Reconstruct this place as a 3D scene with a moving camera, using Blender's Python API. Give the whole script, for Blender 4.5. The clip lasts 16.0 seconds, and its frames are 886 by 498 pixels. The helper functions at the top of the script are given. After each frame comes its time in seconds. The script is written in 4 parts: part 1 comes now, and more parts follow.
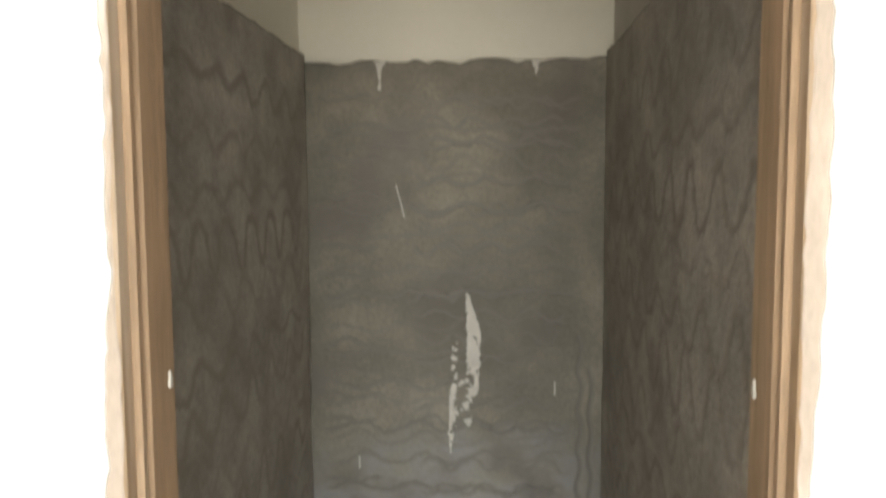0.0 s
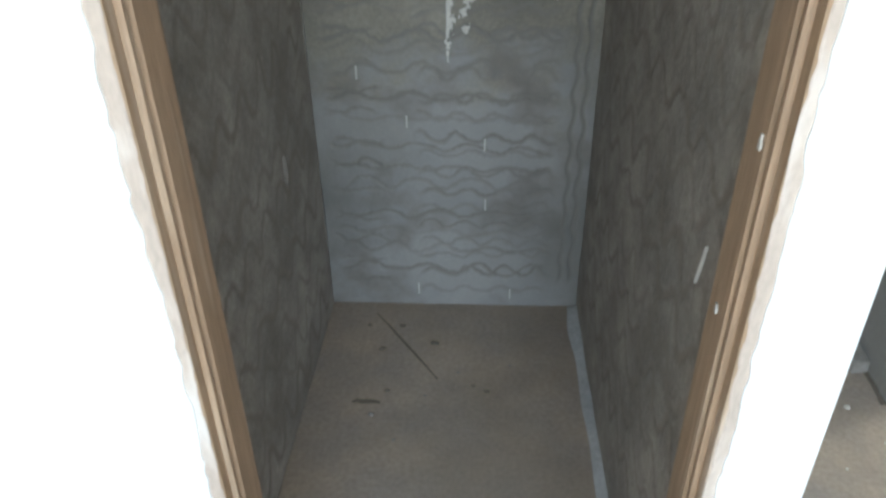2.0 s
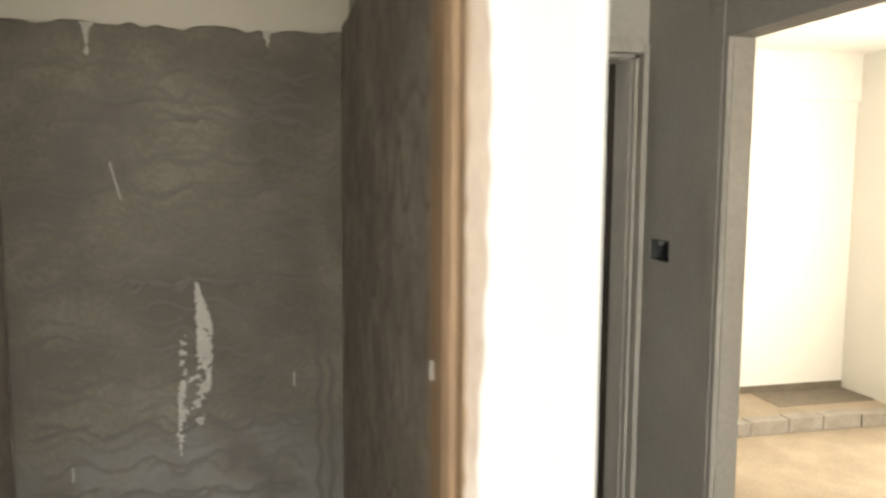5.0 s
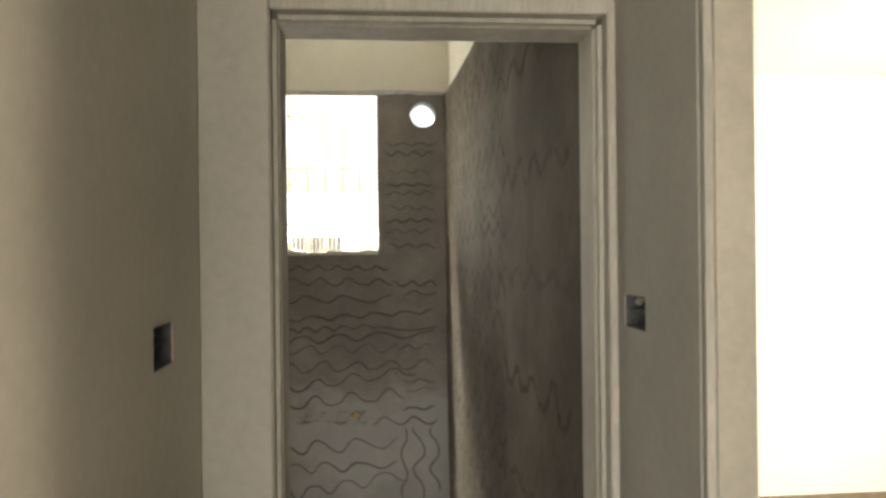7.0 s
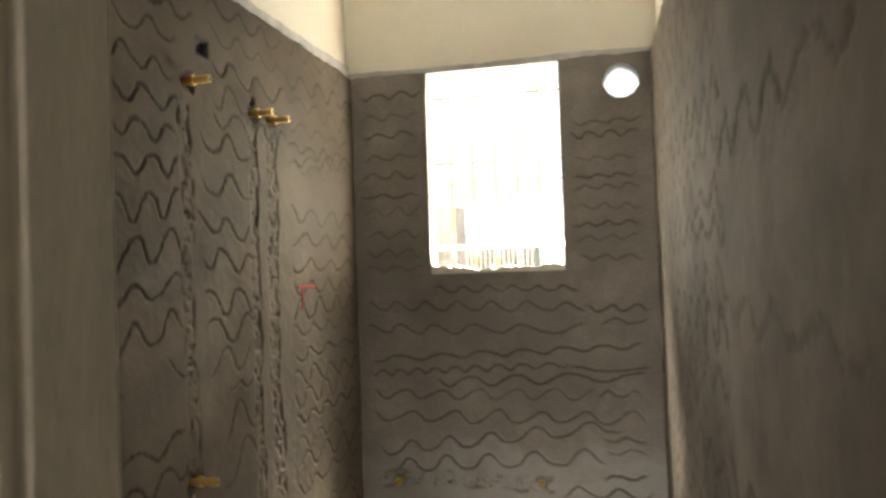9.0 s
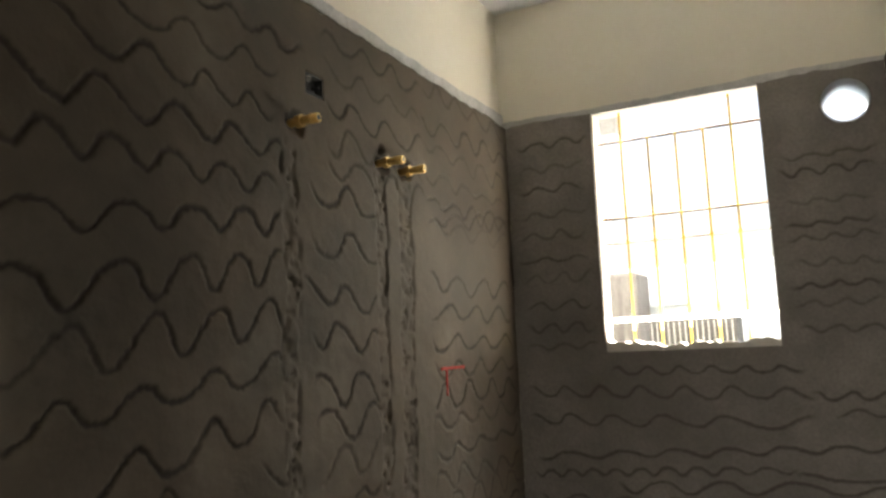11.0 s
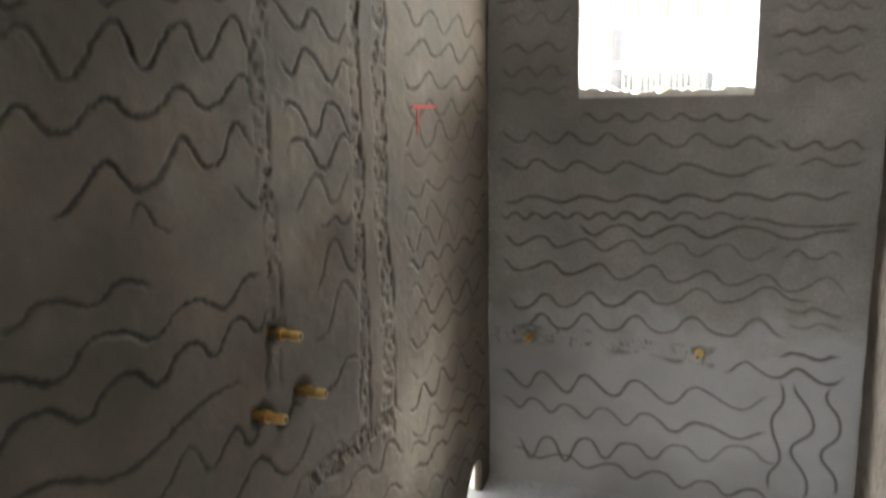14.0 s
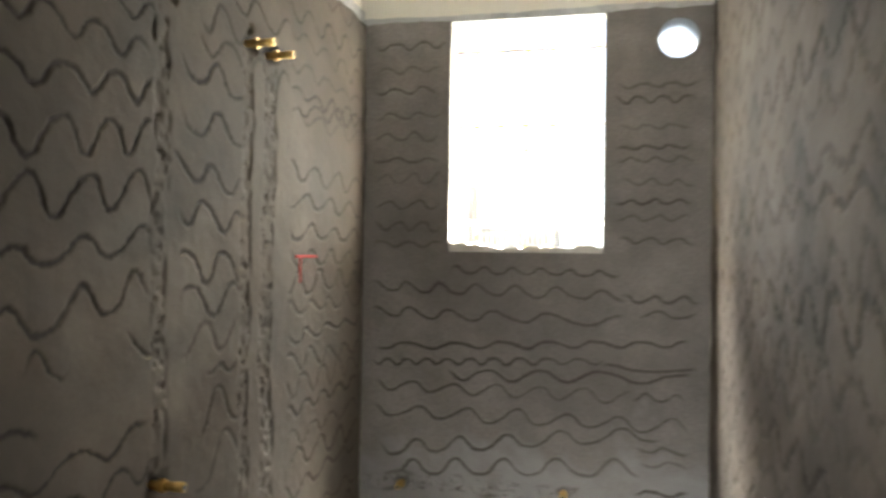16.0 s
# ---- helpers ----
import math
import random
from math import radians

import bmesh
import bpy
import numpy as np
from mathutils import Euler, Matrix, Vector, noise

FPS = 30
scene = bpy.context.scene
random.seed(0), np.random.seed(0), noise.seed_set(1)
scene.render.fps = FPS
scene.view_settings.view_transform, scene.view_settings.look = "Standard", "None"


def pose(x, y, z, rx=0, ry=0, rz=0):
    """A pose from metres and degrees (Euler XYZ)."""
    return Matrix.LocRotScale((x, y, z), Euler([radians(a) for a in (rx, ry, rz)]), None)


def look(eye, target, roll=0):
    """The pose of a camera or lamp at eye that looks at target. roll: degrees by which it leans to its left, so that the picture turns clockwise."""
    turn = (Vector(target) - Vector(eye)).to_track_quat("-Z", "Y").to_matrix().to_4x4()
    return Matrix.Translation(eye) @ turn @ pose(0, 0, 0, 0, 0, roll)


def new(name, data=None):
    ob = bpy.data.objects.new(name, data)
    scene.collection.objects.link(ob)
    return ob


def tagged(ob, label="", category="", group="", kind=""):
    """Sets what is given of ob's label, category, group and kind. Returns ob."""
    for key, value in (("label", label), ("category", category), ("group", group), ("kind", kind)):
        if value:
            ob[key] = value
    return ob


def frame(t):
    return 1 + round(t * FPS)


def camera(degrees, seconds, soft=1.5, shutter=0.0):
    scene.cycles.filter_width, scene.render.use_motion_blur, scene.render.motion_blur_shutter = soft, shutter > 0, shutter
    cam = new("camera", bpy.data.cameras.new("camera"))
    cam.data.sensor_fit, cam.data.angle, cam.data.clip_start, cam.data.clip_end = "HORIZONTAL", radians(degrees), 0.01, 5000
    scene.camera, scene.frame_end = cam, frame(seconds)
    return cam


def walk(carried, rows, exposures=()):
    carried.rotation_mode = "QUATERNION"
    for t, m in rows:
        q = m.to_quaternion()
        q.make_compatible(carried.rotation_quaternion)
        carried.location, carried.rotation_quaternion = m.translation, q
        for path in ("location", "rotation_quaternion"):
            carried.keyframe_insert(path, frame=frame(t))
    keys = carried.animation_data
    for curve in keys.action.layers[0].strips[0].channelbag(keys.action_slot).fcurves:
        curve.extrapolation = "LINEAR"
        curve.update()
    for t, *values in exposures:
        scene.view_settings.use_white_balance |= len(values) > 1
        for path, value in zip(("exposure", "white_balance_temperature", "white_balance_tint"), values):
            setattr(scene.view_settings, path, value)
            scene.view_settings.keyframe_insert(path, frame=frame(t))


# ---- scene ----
cam = camera(60.8, 16.0, soft=2.6, shutter=0.5)
PATH = [
    (0, (0.96, 0.772, 1.737), (0.836, 2.761, 1.568), -0.3),
    (0.5, (0.966, 0.779, 1.722), (0.856, 2.73, 1.295), 0.2),
    (1, (0.964, 0.79, 1.702), (0.876, 2.67, 1.024), 0.0),
    (1.5, (0.953, 0.797, 1.677), (0.864, 2.591, 0.798), -0.7),
    (2, (0.946, 0.799, 1.669), (0.848, 2.482, 0.593), -0.9),
    (2.5, (0.942, 0.799, 1.667), (0.847, 2.451, 0.544), -1.7),
    (3, (0.942, 0.796, 1.681), (0.865, 2.599, 0.818), -1.5),
    (3.5, (0.946, 0.796, 1.708), (0.877, 2.726, 1.188), -1.3),
    (4, (0.946, 0.799, 1.734), (0.889, 2.78, 1.464), -0.8),
    (4.5, (0.98, 0.82, 1.74), (1.112, 2.802, 1.514), 0.2),
    (5, (1.091, 0.852, 1.717), (1.54, 2.791, 1.516), 0.4),
    (5.2, (1.177, 0.871, 1.697), (1.626, 2.813, 1.531), 0.3),
    (7.3, (1.789, 1.633, 1.618), (1.844, 3.632, 1.619), -0.9),
    (7.5, (1.828, 1.722, 1.623), (1.785, 3.722, 1.627), -1.1),
    (8, (1.883, 1.976, 1.597), (1.661, 3.963, 1.613), -1.5),
    (8.5, (1.925, 2.278, 1.637), (1.608, 4.253, 1.653), -1.4),
    (9, (1.979, 2.534, 1.628), (1.526, 4.482, 1.668), -2.0),
    (9.5, (1.997, 2.758, 1.628), (1.334, 4.642, 1.72), -1.5),
    (10, (1.933, 2.97, 1.624), (1.136, 4.8, 1.759), -1.2),
    (10.2, (1.888, 3.026, 1.634), (1.062, 4.841, 1.78), -1.5),
    (12.3, (1.93, 3.052, 1.594), (1.018, 4.779, 2.024), -2.1),
    (12.5, (1.941, 3.046, 1.591), (1.007, 4.783, 1.922), -1.9),
    (13, (1.938, 3.049, 1.578), (1.028, 4.828, 1.669), -1.3),
    (13.5, (1.873, 3.059, 1.567), (1.024, 4.862, 1.405), -1.1),
    (14, (1.859, 3.063, 1.551), (1.046, 4.853, 1.188), -0.9),
    (14.5, (1.847, 3.068, 1.546), (1.064, 4.838, 1.04), -0.6),
    (15, (1.82, 3.064, 1.549), (1.055, 4.884, 1.23), -0.5),
    (15.5, (1.81, 3.025, 1.571), (1.114, 4.9, 1.52), -0.1),
    (16, (1.809, 2.925, 1.576), (1.356, 4.873, 1.588), 0.8),
]
walk(cam, [(t, look(eye, target, roll)) for t, eye, target, roll in PATH], [
    (0.0, 2.35, 7000, 8), (1.0, 2.4, 6400, 8), (2.5, 2.2, 5600, 1), (4.0, 2.25, 7100, 8), (5.2, 2.0, 7400, 9), (7.3, 2.3, 7900, 8), (9.0, 2.5, 8300, 11), (10.2, 2.2, 8100, 11),
    (12.3, 1.3, 7000, 13), (13.5, 1.85, 7000, 11), (14.5, 3.35, 6200, 9), (15.5, 3.05, 6800, 10), (16.0, 2.8, 6900, 10)])

# ---- world, sun, daylight and added fill lamps ----
world = bpy.data.worlds.new("sky")
scene.world = world
world.use_nodes = True
wn = world.node_tree.nodes
sky = wn.new("ShaderNodeTexSky")
sky.sky_type = "NISHITA"
sky.sun_disc = False
sky.dust_density = 5.0
SUN_ELEV, SUN_AZ = radians(77.5), radians(-24)
sky.sun_elevation, sky.sun_rotation = SUN_ELEV, SUN_AZ
world.node_tree.links.new(sky.outputs["Color"], wn["Background"].inputs["Color"])
wn["Background"].inputs["Strength"].default_value = 0.13
sun_data = bpy.data.lights.new("sun", "SUN")
sun_data.energy, sun_data.angle, sun_data.color = 5.0, radians(0.5), (1.0, 0.95, 0.88)
sun = new("sun", sun_data)
to_sun = Vector((math.sin(SUN_AZ) * math.cos(SUN_ELEV), math.cos(SUN_AZ) * math.cos(SUN_ELEV), math.sin(SUN_ELEV)))
sun.matrix_world = look(to_sun * 30, (0, 0, 0))


def area_lamp(name, place, target, width, height, watts, colour=(0.93, 0.97, 1.0)):
    """An area lamp: daylight at one opening, or added fill."""
    data = bpy.data.lights.new(name, "AREA")
    data.shape, data.size, data.size_y, data.energy, data.color = "RECTANGLE", width, height, watts, colour
    ob = new(name, data)
    ob.matrix_world = look(place, target)
    return ob


area_lamp("daylight_hall", (1.12, -0.98, 1.4), (1.0, 1.6, 1.25), 2.05, 2.0, 18)
# shines in through a window added out of view
area_lamp("daylight_room", (5.40, 3.7, 1.5), (3.6, 5.0, 1.2), 1.1, 1.7, 29, (1.0, 0.93, 0.82))
# added lamp facing up: imitates light bounced off the sunlit window sill
area_lamp("sill_bounce_fill", (1.453, 5.90, 1.66), (1.453, 5.42, 3.0), 0.54, 0.08, 5.0)
# added lamp outside, unseen: strengthens light on the floor and its bounce
area_lamp("outside_fill_above", (1.10, 6.45, 3.9), (1.50, 4.72, 2.9), 1.6, 0.9, 980)
# added wide lamp outside, unseen: brightens the side walls near the window
area_lamp("outside_fill_side", (2.05, 6.75, 2.9), (1.45, 5.75, 1.9), 4.4, 0.8, 48)
area_lamp("daylight_shaft", (0.50, 5.65, 0.07), (1.4, 5.6, 0.05), 0.12, 0.12, 0.4)

# ---- materials ----


def material(name, base, rough=0.8, vary=0.25, scale=6.0, grain=60.0, bump=0.25, tint=None, stain=0.0, metal=0.0, stretch=(1, 1, 1), fine=0.3, spec=0.3, dado=None, smear=None, scratch=None):
    """A surface with patches, grain, stains and relief at real size."""
    mat = bpy.data.materials.new(name)
    mat.use_nodes = True
    nt = mat.node_tree
    n, link = nt.nodes, nt.links.new
    bsdf = n["Principled BSDF"]
    coord = n.new("ShaderNodeTexCoord")
    mapping = n.new("ShaderNodeMapping")
    mapping.inputs["Scale"].default_value = stretch
    link(coord.outputs["Object"], mapping.inputs["Vector"])
    big = n.new("ShaderNodeTexNoise")
    big.inputs["Scale"].default_value, big.inputs["Detail"].default_value, big.inputs["Roughness"].default_value = scale, 6, 0.62
    small = n.new("ShaderNodeTexNoise")
    small.inputs["Scale"].default_value, small.inputs["Detail"].default_value = grain, 4
    link(mapping.outputs["Vector"], big.inputs["Vector"])
    link(mapping.outputs["Vector"], small.inputs["Vector"])
    ramp = n.new("ShaderNodeValToRGB")
    other = tint or tuple(c * (1 - vary) for c in base)
    ramp.color_ramp.elements[0].position, ramp.color_ramp.elements[1].position = 0.34, 0.66
    ramp.color_ramp.elements[0].color, ramp.color_ramp.elements[1].color = (*other, 1), (*base, 1)
    link(big.outputs["Fac"], ramp.inputs["Fac"])
    mix = n.new("ShaderNodeMix")
    mix.data_type, mix.blend_type = "RGBA", "OVERLAY"
    mix.inputs["Factor"].default_value = fine
    link(ramp.outputs["Color"], mix.inputs["A"])
    link(small.outputs["Fac"], mix.inputs["B"])
    out = mix.outputs["Result"]
    if dado:
        # paler foot up to an uneven height: part cement wash, part painted-in light
        level, colour = dado
        xyz = n.new("ShaderNodeSeparateXYZ")
        link(coord.outputs["Object"], xyz.inputs["Vector"])
        wob = n.new("ShaderNodeMath")
        wob.operation = "MULTIPLY_ADD"
        wob.inputs[1].default_value = 0.9
        link(big.outputs["Fac"], wob.inputs[0])
        link(xyz.outputs["Z"], wob.inputs[2])
        step = n.new("ShaderNodeMapRange")
        step.inputs["From Min"].default_value, step.inputs["From Max"].default_value = level + 0.36, level + 0.54
        step.inputs["To Min"].default_value, step.inputs["To Max"].default_value = 0.62, 0.0
        link(wob.outputs["Value"], step.inputs["Value"])
        foot_mix = n.new("ShaderNodeMix")
        foot_mix.data_type = "RGBA"
        foot_mix.inputs["B"].default_value = (*colour, 1)
        link(step.outputs["Result"], foot_mix.inputs["Factor"])
        link(out, foot_mix.inputs["A"])
        out = foot_mix.outputs["Result"]
    if smear:
        # paint or plaster wiped over part of the surface
        amount, colour, size = smear
        wipe = n.new("ShaderNodeTexNoise")
        wipe.inputs["Scale"].default_value, wipe.inputs["Detail"].default_value = size, 7
        link(mapping.outputs["Vector"], wipe.inputs["Vector"])
        cover = n.new("ShaderNodeMapRange")
        cover.inputs["From Min"].default_value, cover.inputs["From Max"].default_value = 0.62 - amount * 0.3, 0.78 - amount * 0.3
        link(wipe.outputs["Fac"], cover.inputs["Value"])
        over = n.new("ShaderNodeMix")
        over.data_type = "RGBA"
        over.inputs["B"].default_value = (*colour, 1)
        link(cover.outputs["Result"], over.inputs["Factor"])
        link(out, over.inputs["A"])
        out = over.outputs["Result"]
    if stain:
        patch = n.new("ShaderNodeTexNoise")
        patch.inputs["Scale"].default_value, patch.inputs["Detail"].default_value = scale * 0.35, 8
        link(coord.outputs["Object"], patch.inputs["Vector"])
        cut = n.new("ShaderNodeMapRange")
        cut.inputs["From Min"].default_value, cut.inputs["From Max"].default_value = 0.47, 0.62
        link(patch.outputs["Fac"], cut.inputs["Value"])
        mul = n.new("ShaderNodeMath")
        mul.operation = "MULTIPLY"
        mul.inputs[1].default_value = stain
        link(cut.outputs["Result"], mul.inputs[0])
        dirt = n.new("ShaderNodeMix")
        dirt.data_type = "RGBA"
        dirt.inputs["B"].default_value = (*(c * 0.45 for c in base), 1)
        link(mul.outputs["Value"], dirt.inputs["Factor"])
        link(out, dirt.inputs["A"])
        out = dirt.outputs["Result"]
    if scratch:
        # darker, browner mortar in the scratch lines, painting in the grooves' shade
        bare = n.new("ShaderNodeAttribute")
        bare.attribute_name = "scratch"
        groove_mix = n.new("ShaderNodeMix")
        groove_mix.data_type = "RGBA"
        groove_mix.inputs["B"].default_value = (*scratch, 1)
        link(bare.outputs["Fac"], groove_mix.inputs["Factor"])
        link(out, groove_mix.inputs["A"])
        out = groove_mix.outputs["Result"]
    link(out, bsdf.inputs["Base Color"])
    rough_map = n.new("ShaderNodeMapRange")
    rough_map.inputs["To Min"].default_value, rough_map.inputs["To Max"].default_value = rough - 0.1, min(1, rough + 0.1)
    link(small.outputs["Fac"], rough_map.inputs["Value"])
    link(rough_map.outputs["Result"], bsdf.inputs["Roughness"])
    bsdf.inputs["Metallic"].default_value = metal
    bsdf.inputs["Specular IOR Level"].default_value = spec
    add = n.new("ShaderNodeMath")
    add.operation = "MULTIPLY_ADD"
    add.inputs[1].default_value = 0.35
    link(small.outputs["Fac"], add.inputs[0])
    link(big.outputs["Fac"], add.inputs[2])
    relief = n.new("ShaderNodeBump")
    relief.inputs["Strength"].default_value, relief.inputs["Distance"].default_value = bump, 0.01
    link(add.outputs["Value"], relief.inputs["Height"])
    link(relief.outputs["Normal"], bsdf.inputs["Normal"])
    return mat


# scratch: the dark colour that puts groove shade into the mortar
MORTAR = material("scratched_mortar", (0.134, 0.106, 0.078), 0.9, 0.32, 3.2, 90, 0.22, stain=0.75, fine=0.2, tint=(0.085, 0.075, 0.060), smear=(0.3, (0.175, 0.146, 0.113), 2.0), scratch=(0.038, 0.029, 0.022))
# left wall's mortar darkened, putting the right wall's deeper shade into its colour
MORTAR_RIGHT = material("shaded_smeared_brown_mortar", (0.118, 0.093, 0.068), 0.9, 0.32, 3.2, 90, 0.22, stain=0.75, fine=0.2, tint=(0.064, 0.054, 0.041), smear=(0.3, (0.14, 0.115, 0.088), 2.0), scratch=(0.038, 0.029, 0.022))
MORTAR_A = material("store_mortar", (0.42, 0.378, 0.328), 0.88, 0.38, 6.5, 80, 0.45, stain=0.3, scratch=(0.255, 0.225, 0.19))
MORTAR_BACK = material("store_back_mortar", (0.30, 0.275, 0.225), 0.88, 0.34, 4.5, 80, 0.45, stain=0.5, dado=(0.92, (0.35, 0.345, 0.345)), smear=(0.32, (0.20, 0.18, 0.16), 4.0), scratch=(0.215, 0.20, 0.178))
# its paler foot paints in light bounced up from the bathroom floor
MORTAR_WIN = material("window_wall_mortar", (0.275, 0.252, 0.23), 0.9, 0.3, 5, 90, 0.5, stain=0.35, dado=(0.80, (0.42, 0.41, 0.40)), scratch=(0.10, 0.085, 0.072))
SCREED = material("cement_screed", (0.44, 0.355, 0.27), 0.85, 0.28, 4, 70, 0.2, stain=0.4, tint=(0.33, 0.285, 0.245))
WET = material("bath_screed", (0.40, 0.40, 0.405), 0.42, 0.3, 5, 70, 0.25, stain=0.3, spec=0.5)
WHITE = material("white_wall", (0.82, 0.815, 0.79), 0.75, 0.035, 2.0, 60, 0.10, fine=0.05)
CREAM = material("cream_distemper", (0.76, 0.72, 0.62), 0.8, 0.06, 2.0, 60, 0.15, fine=0.08)
PUTTY = material("grey_putty", (0.50, 0.48, 0.435), 0.8, 0.14, 2.2, 50, 0.2, fine=0.12, stain=0.12)
SKIM = material("skim_plaster", (0.55, 0.55, 0.54), 0.85, 0.25, 14, 90, 0.5, stain=0.2)
WOOD = material("raw_wood", (0.42, 0.285, 0.18), 0.6, 0.35, 7, 60, 0.25, stretch=(9, 9, 0.6), tint=(0.29, 0.195, 0.12), smear=(0.1, (0.58, 0.45, 0.32), 2.5))
WOOD_PALE = material("smeared_wood", (0.42, 0.29, 0.18), 0.7, 0.3, 9, 70, 0.3, stretch=(6, 6, 0.5), tint=(0.34, 0.23, 0.14), smear=(0.5, (0.60, 0.49, 0.38), 3.0))
JAMB_GREY = material("primed_jamb", (0.50, 0.475, 0.425), 0.7, 0.2, 6, 60, 0.2, stretch=(3, 3, 0.5))
BRASS = material("brass", (0.74, 0.50, 0.19), 0.38, 0.2, 20, 120, 0.1, metal=1.0)
RED = material("red_chalk", (0.45, 0.05, 0.04), 0.9, 0.3, 30, 120, 0.2)
DARK = material("dark_box", (0.085, 0.09, 0.095), 0.6, 0.3, 20, 90, 0.2)
SLAT = material("grey_slat", (0.22, 0.22, 0.21), 0.6, 0.15, 6, 60, 0.1)
CASING = material("grey_casing", (0.045, 0.044, 0.042), 0.6, 0.2, 6, 60, 0.1)
PVC = material("grey_pipe", (0.42, 0.46, 0.50), 0.4, 0.08, 5, 60, 0.05, fine=0.05)
# yellow paints in the bright window's glare on the bars
IRON = material("glow_yellow_iron", (0.66, 0.45, 0.07), 0.55, 0.4, 12, 90, 0.2)
IRON_DARK = material("brown_iron", (0.16, 0.10, 0.045), 0.6, 0.4, 12, 90, 0.2)
SMEAR = material("pinkish_plaster", (0.56, 0.465, 0.385), 0.85, 0.2, 7, 80, 0.3, fine=0.2, stretch=(2, 2, 0.7), smear=(0.4, (0.66, 0.60, 0.54), 7.0))
IRON_WHITE = material("white_iron", (0.80, 0.80, 0.76), 0.5, 0.1, 12, 90, 0.1, fine=0.08)
CONCRETE = material("weathered_concrete", (0.38, 0.37, 0.35), 0.9, 0.3, 3, 40, 0.4, stain=0.3)
BLUE_WALL = material("pale_blue_wall", (0.70, 0.78, 0.84), 0.85, 0.12, 1.5, 40, 0.2, fine=0.1)
# grey putty darkened: the less lit right-hand wall's shade put into its colour
PUTTY_SHADED = material("shaded_putty", (0.37, 0.355, 0.325), 0.8, 0.16, 2.2, 50, 0.2, fine=0.12, stain=0.2)
# beige plaster, lightened to paint in the stronger light on the pier end
PIER = material("stained_plaster", (0.54, 0.505, 0.435), 0.85, 0.15, 4, 60, 0.25, fine=0.15, stain=0.15)
COLUMN = material("streaked_column", (0.20, 0.19, 0.18), 0.9, 0.4, 5, 40, 0.4, stretch=(4, 4, 0.5), stain=0.3)
BRICK = material("cement_block", (0.33, 0.305, 0.27), 0.9, 0.25, 8, 80, 0.4)
LIME = material("lime_splash", (0.66, 0.63, 0.57), 0.9, 0.15, 18, 90, 0.3, fine=0.15)
SAND = material("sandy_screed", (0.41, 0.34, 0.26), 0.9, 0.25, 3, 60, 0.3, stain=0.25)
EARTH = material("earth", (0.22, 0.19, 0.15), 0.95, 0.3, 0.5, 20, 0.3)

# ---- builders ----


def mesh_object(name, bm, mat, parent=None, label="", smooth=False):
    data = bpy.data.meshes.new(name)
    bm.to_mesh(data)
    bm.free()
    data.materials.append(mat)
    if smooth:
        data.shade_smooth()
    ob = new(name, data)
    if parent:
        ob.parent = parent
    if label:
        ob["label"] = label
    return ob


def part(name, bm, mat, parent, label="", smooth=False):
    return mesh_object(name, bm, mat, parent, label, smooth)


def add_box(bm, x0, x1, y0, y1, z0, z1, bevel=0.0):
    verts = bmesh.ops.create_cube(bm, size=1.0, matrix=Matrix.Translation(((x0 + x1) / 2, (y0 + y1) / 2, (z0 + z1) / 2)) @ Matrix.Diagonal((x1 - x0, y1 - y0, z1 - z0, 1)))["verts"]
    if bevel:
        edges = list({e for v in verts for e in v.link_edges})
        bmesh.ops.bevel(bm, geom=edges, offset=bevel, segments=2, affect="EDGES", profile=0.6)
    return bm


def boxes(*sizes, bevel=0.0):
    bm = bmesh.new()
    for s in sizes:
        add_box(bm, *s, bevel=bevel)
    return bm


def structure(name, sizes, mat, label, category, bevel=0.0):
    return tagged(mesh_object(name, boxes(*sizes, bevel=bevel), mat), label, category, kind="structure")


def tube(bm, a, b, r, segments=16, r2=None):
    a, b = Vector(a), Vector(b)
    m = Matrix.Translation((a + b) / 2) @ (b - a).to_track_quat("Z", "Y").to_matrix().to_4x4()
    bmesh.ops.create_cone(bm, cap_ends=True, segments=segments, radius1=r, radius2=r if r2 is None else r2, depth=(b - a).length, matrix=m)
    return bm


def empty(name, place):
    ob = new(name)
    ob.location = place
    ob.empty_display_size = 0.05
    return ob


def value_noise(u, v, seed, scale):
    """Smooth random relief on a grid, in -1 to 1."""
    rng = np.random.default_rng(seed)
    n = 64
    g = rng.uniform(-1, 1, (n, n))
    a, b = u * scale, v * scale
    i, j = np.floor(a).astype(int), np.floor(b).astype(int)
    fa, fb = a - i, b - j
    fa, fb = fa * fa * (3 - 2 * fa), fb * fb * (3 - 2 * fb)
    i, j = i % n, j % n
    i2, j2 = (i + 1) % n, (j + 1) % n
    return (g[i, j] * (1 - fa) * (1 - fb) + g[i2, j] * fa * (1 - fb) + g[i, j2] * (1 - fa) * fb + g[i2, j2] * fa * fb)


def wave(u, turn, seed, loose=1.0):
    """A hand-drawn wave: a rounded sine along the given phase, whose pace and height stray by loose."""
    turn = turn + loose * (1.1 * value_noise(u, u * 0 + seed * 0.37, seed, 1.7) + 0.55 * value_noise(u, u * 0 + seed * 0.71, seed + 5, 5.0))
    s = np.sin(turn + 0.3 * np.sin(turn + seed))
    return s * (1.12 - 0.14 * s * s) * (1 + (0.2 + 0.35 * loose) * value_noise(u, u * 0 + 3.1, seed + 50, 3.3)) + 0.16 * value_noise(u, u * 0 + 1.3, seed + 60, 14.0)


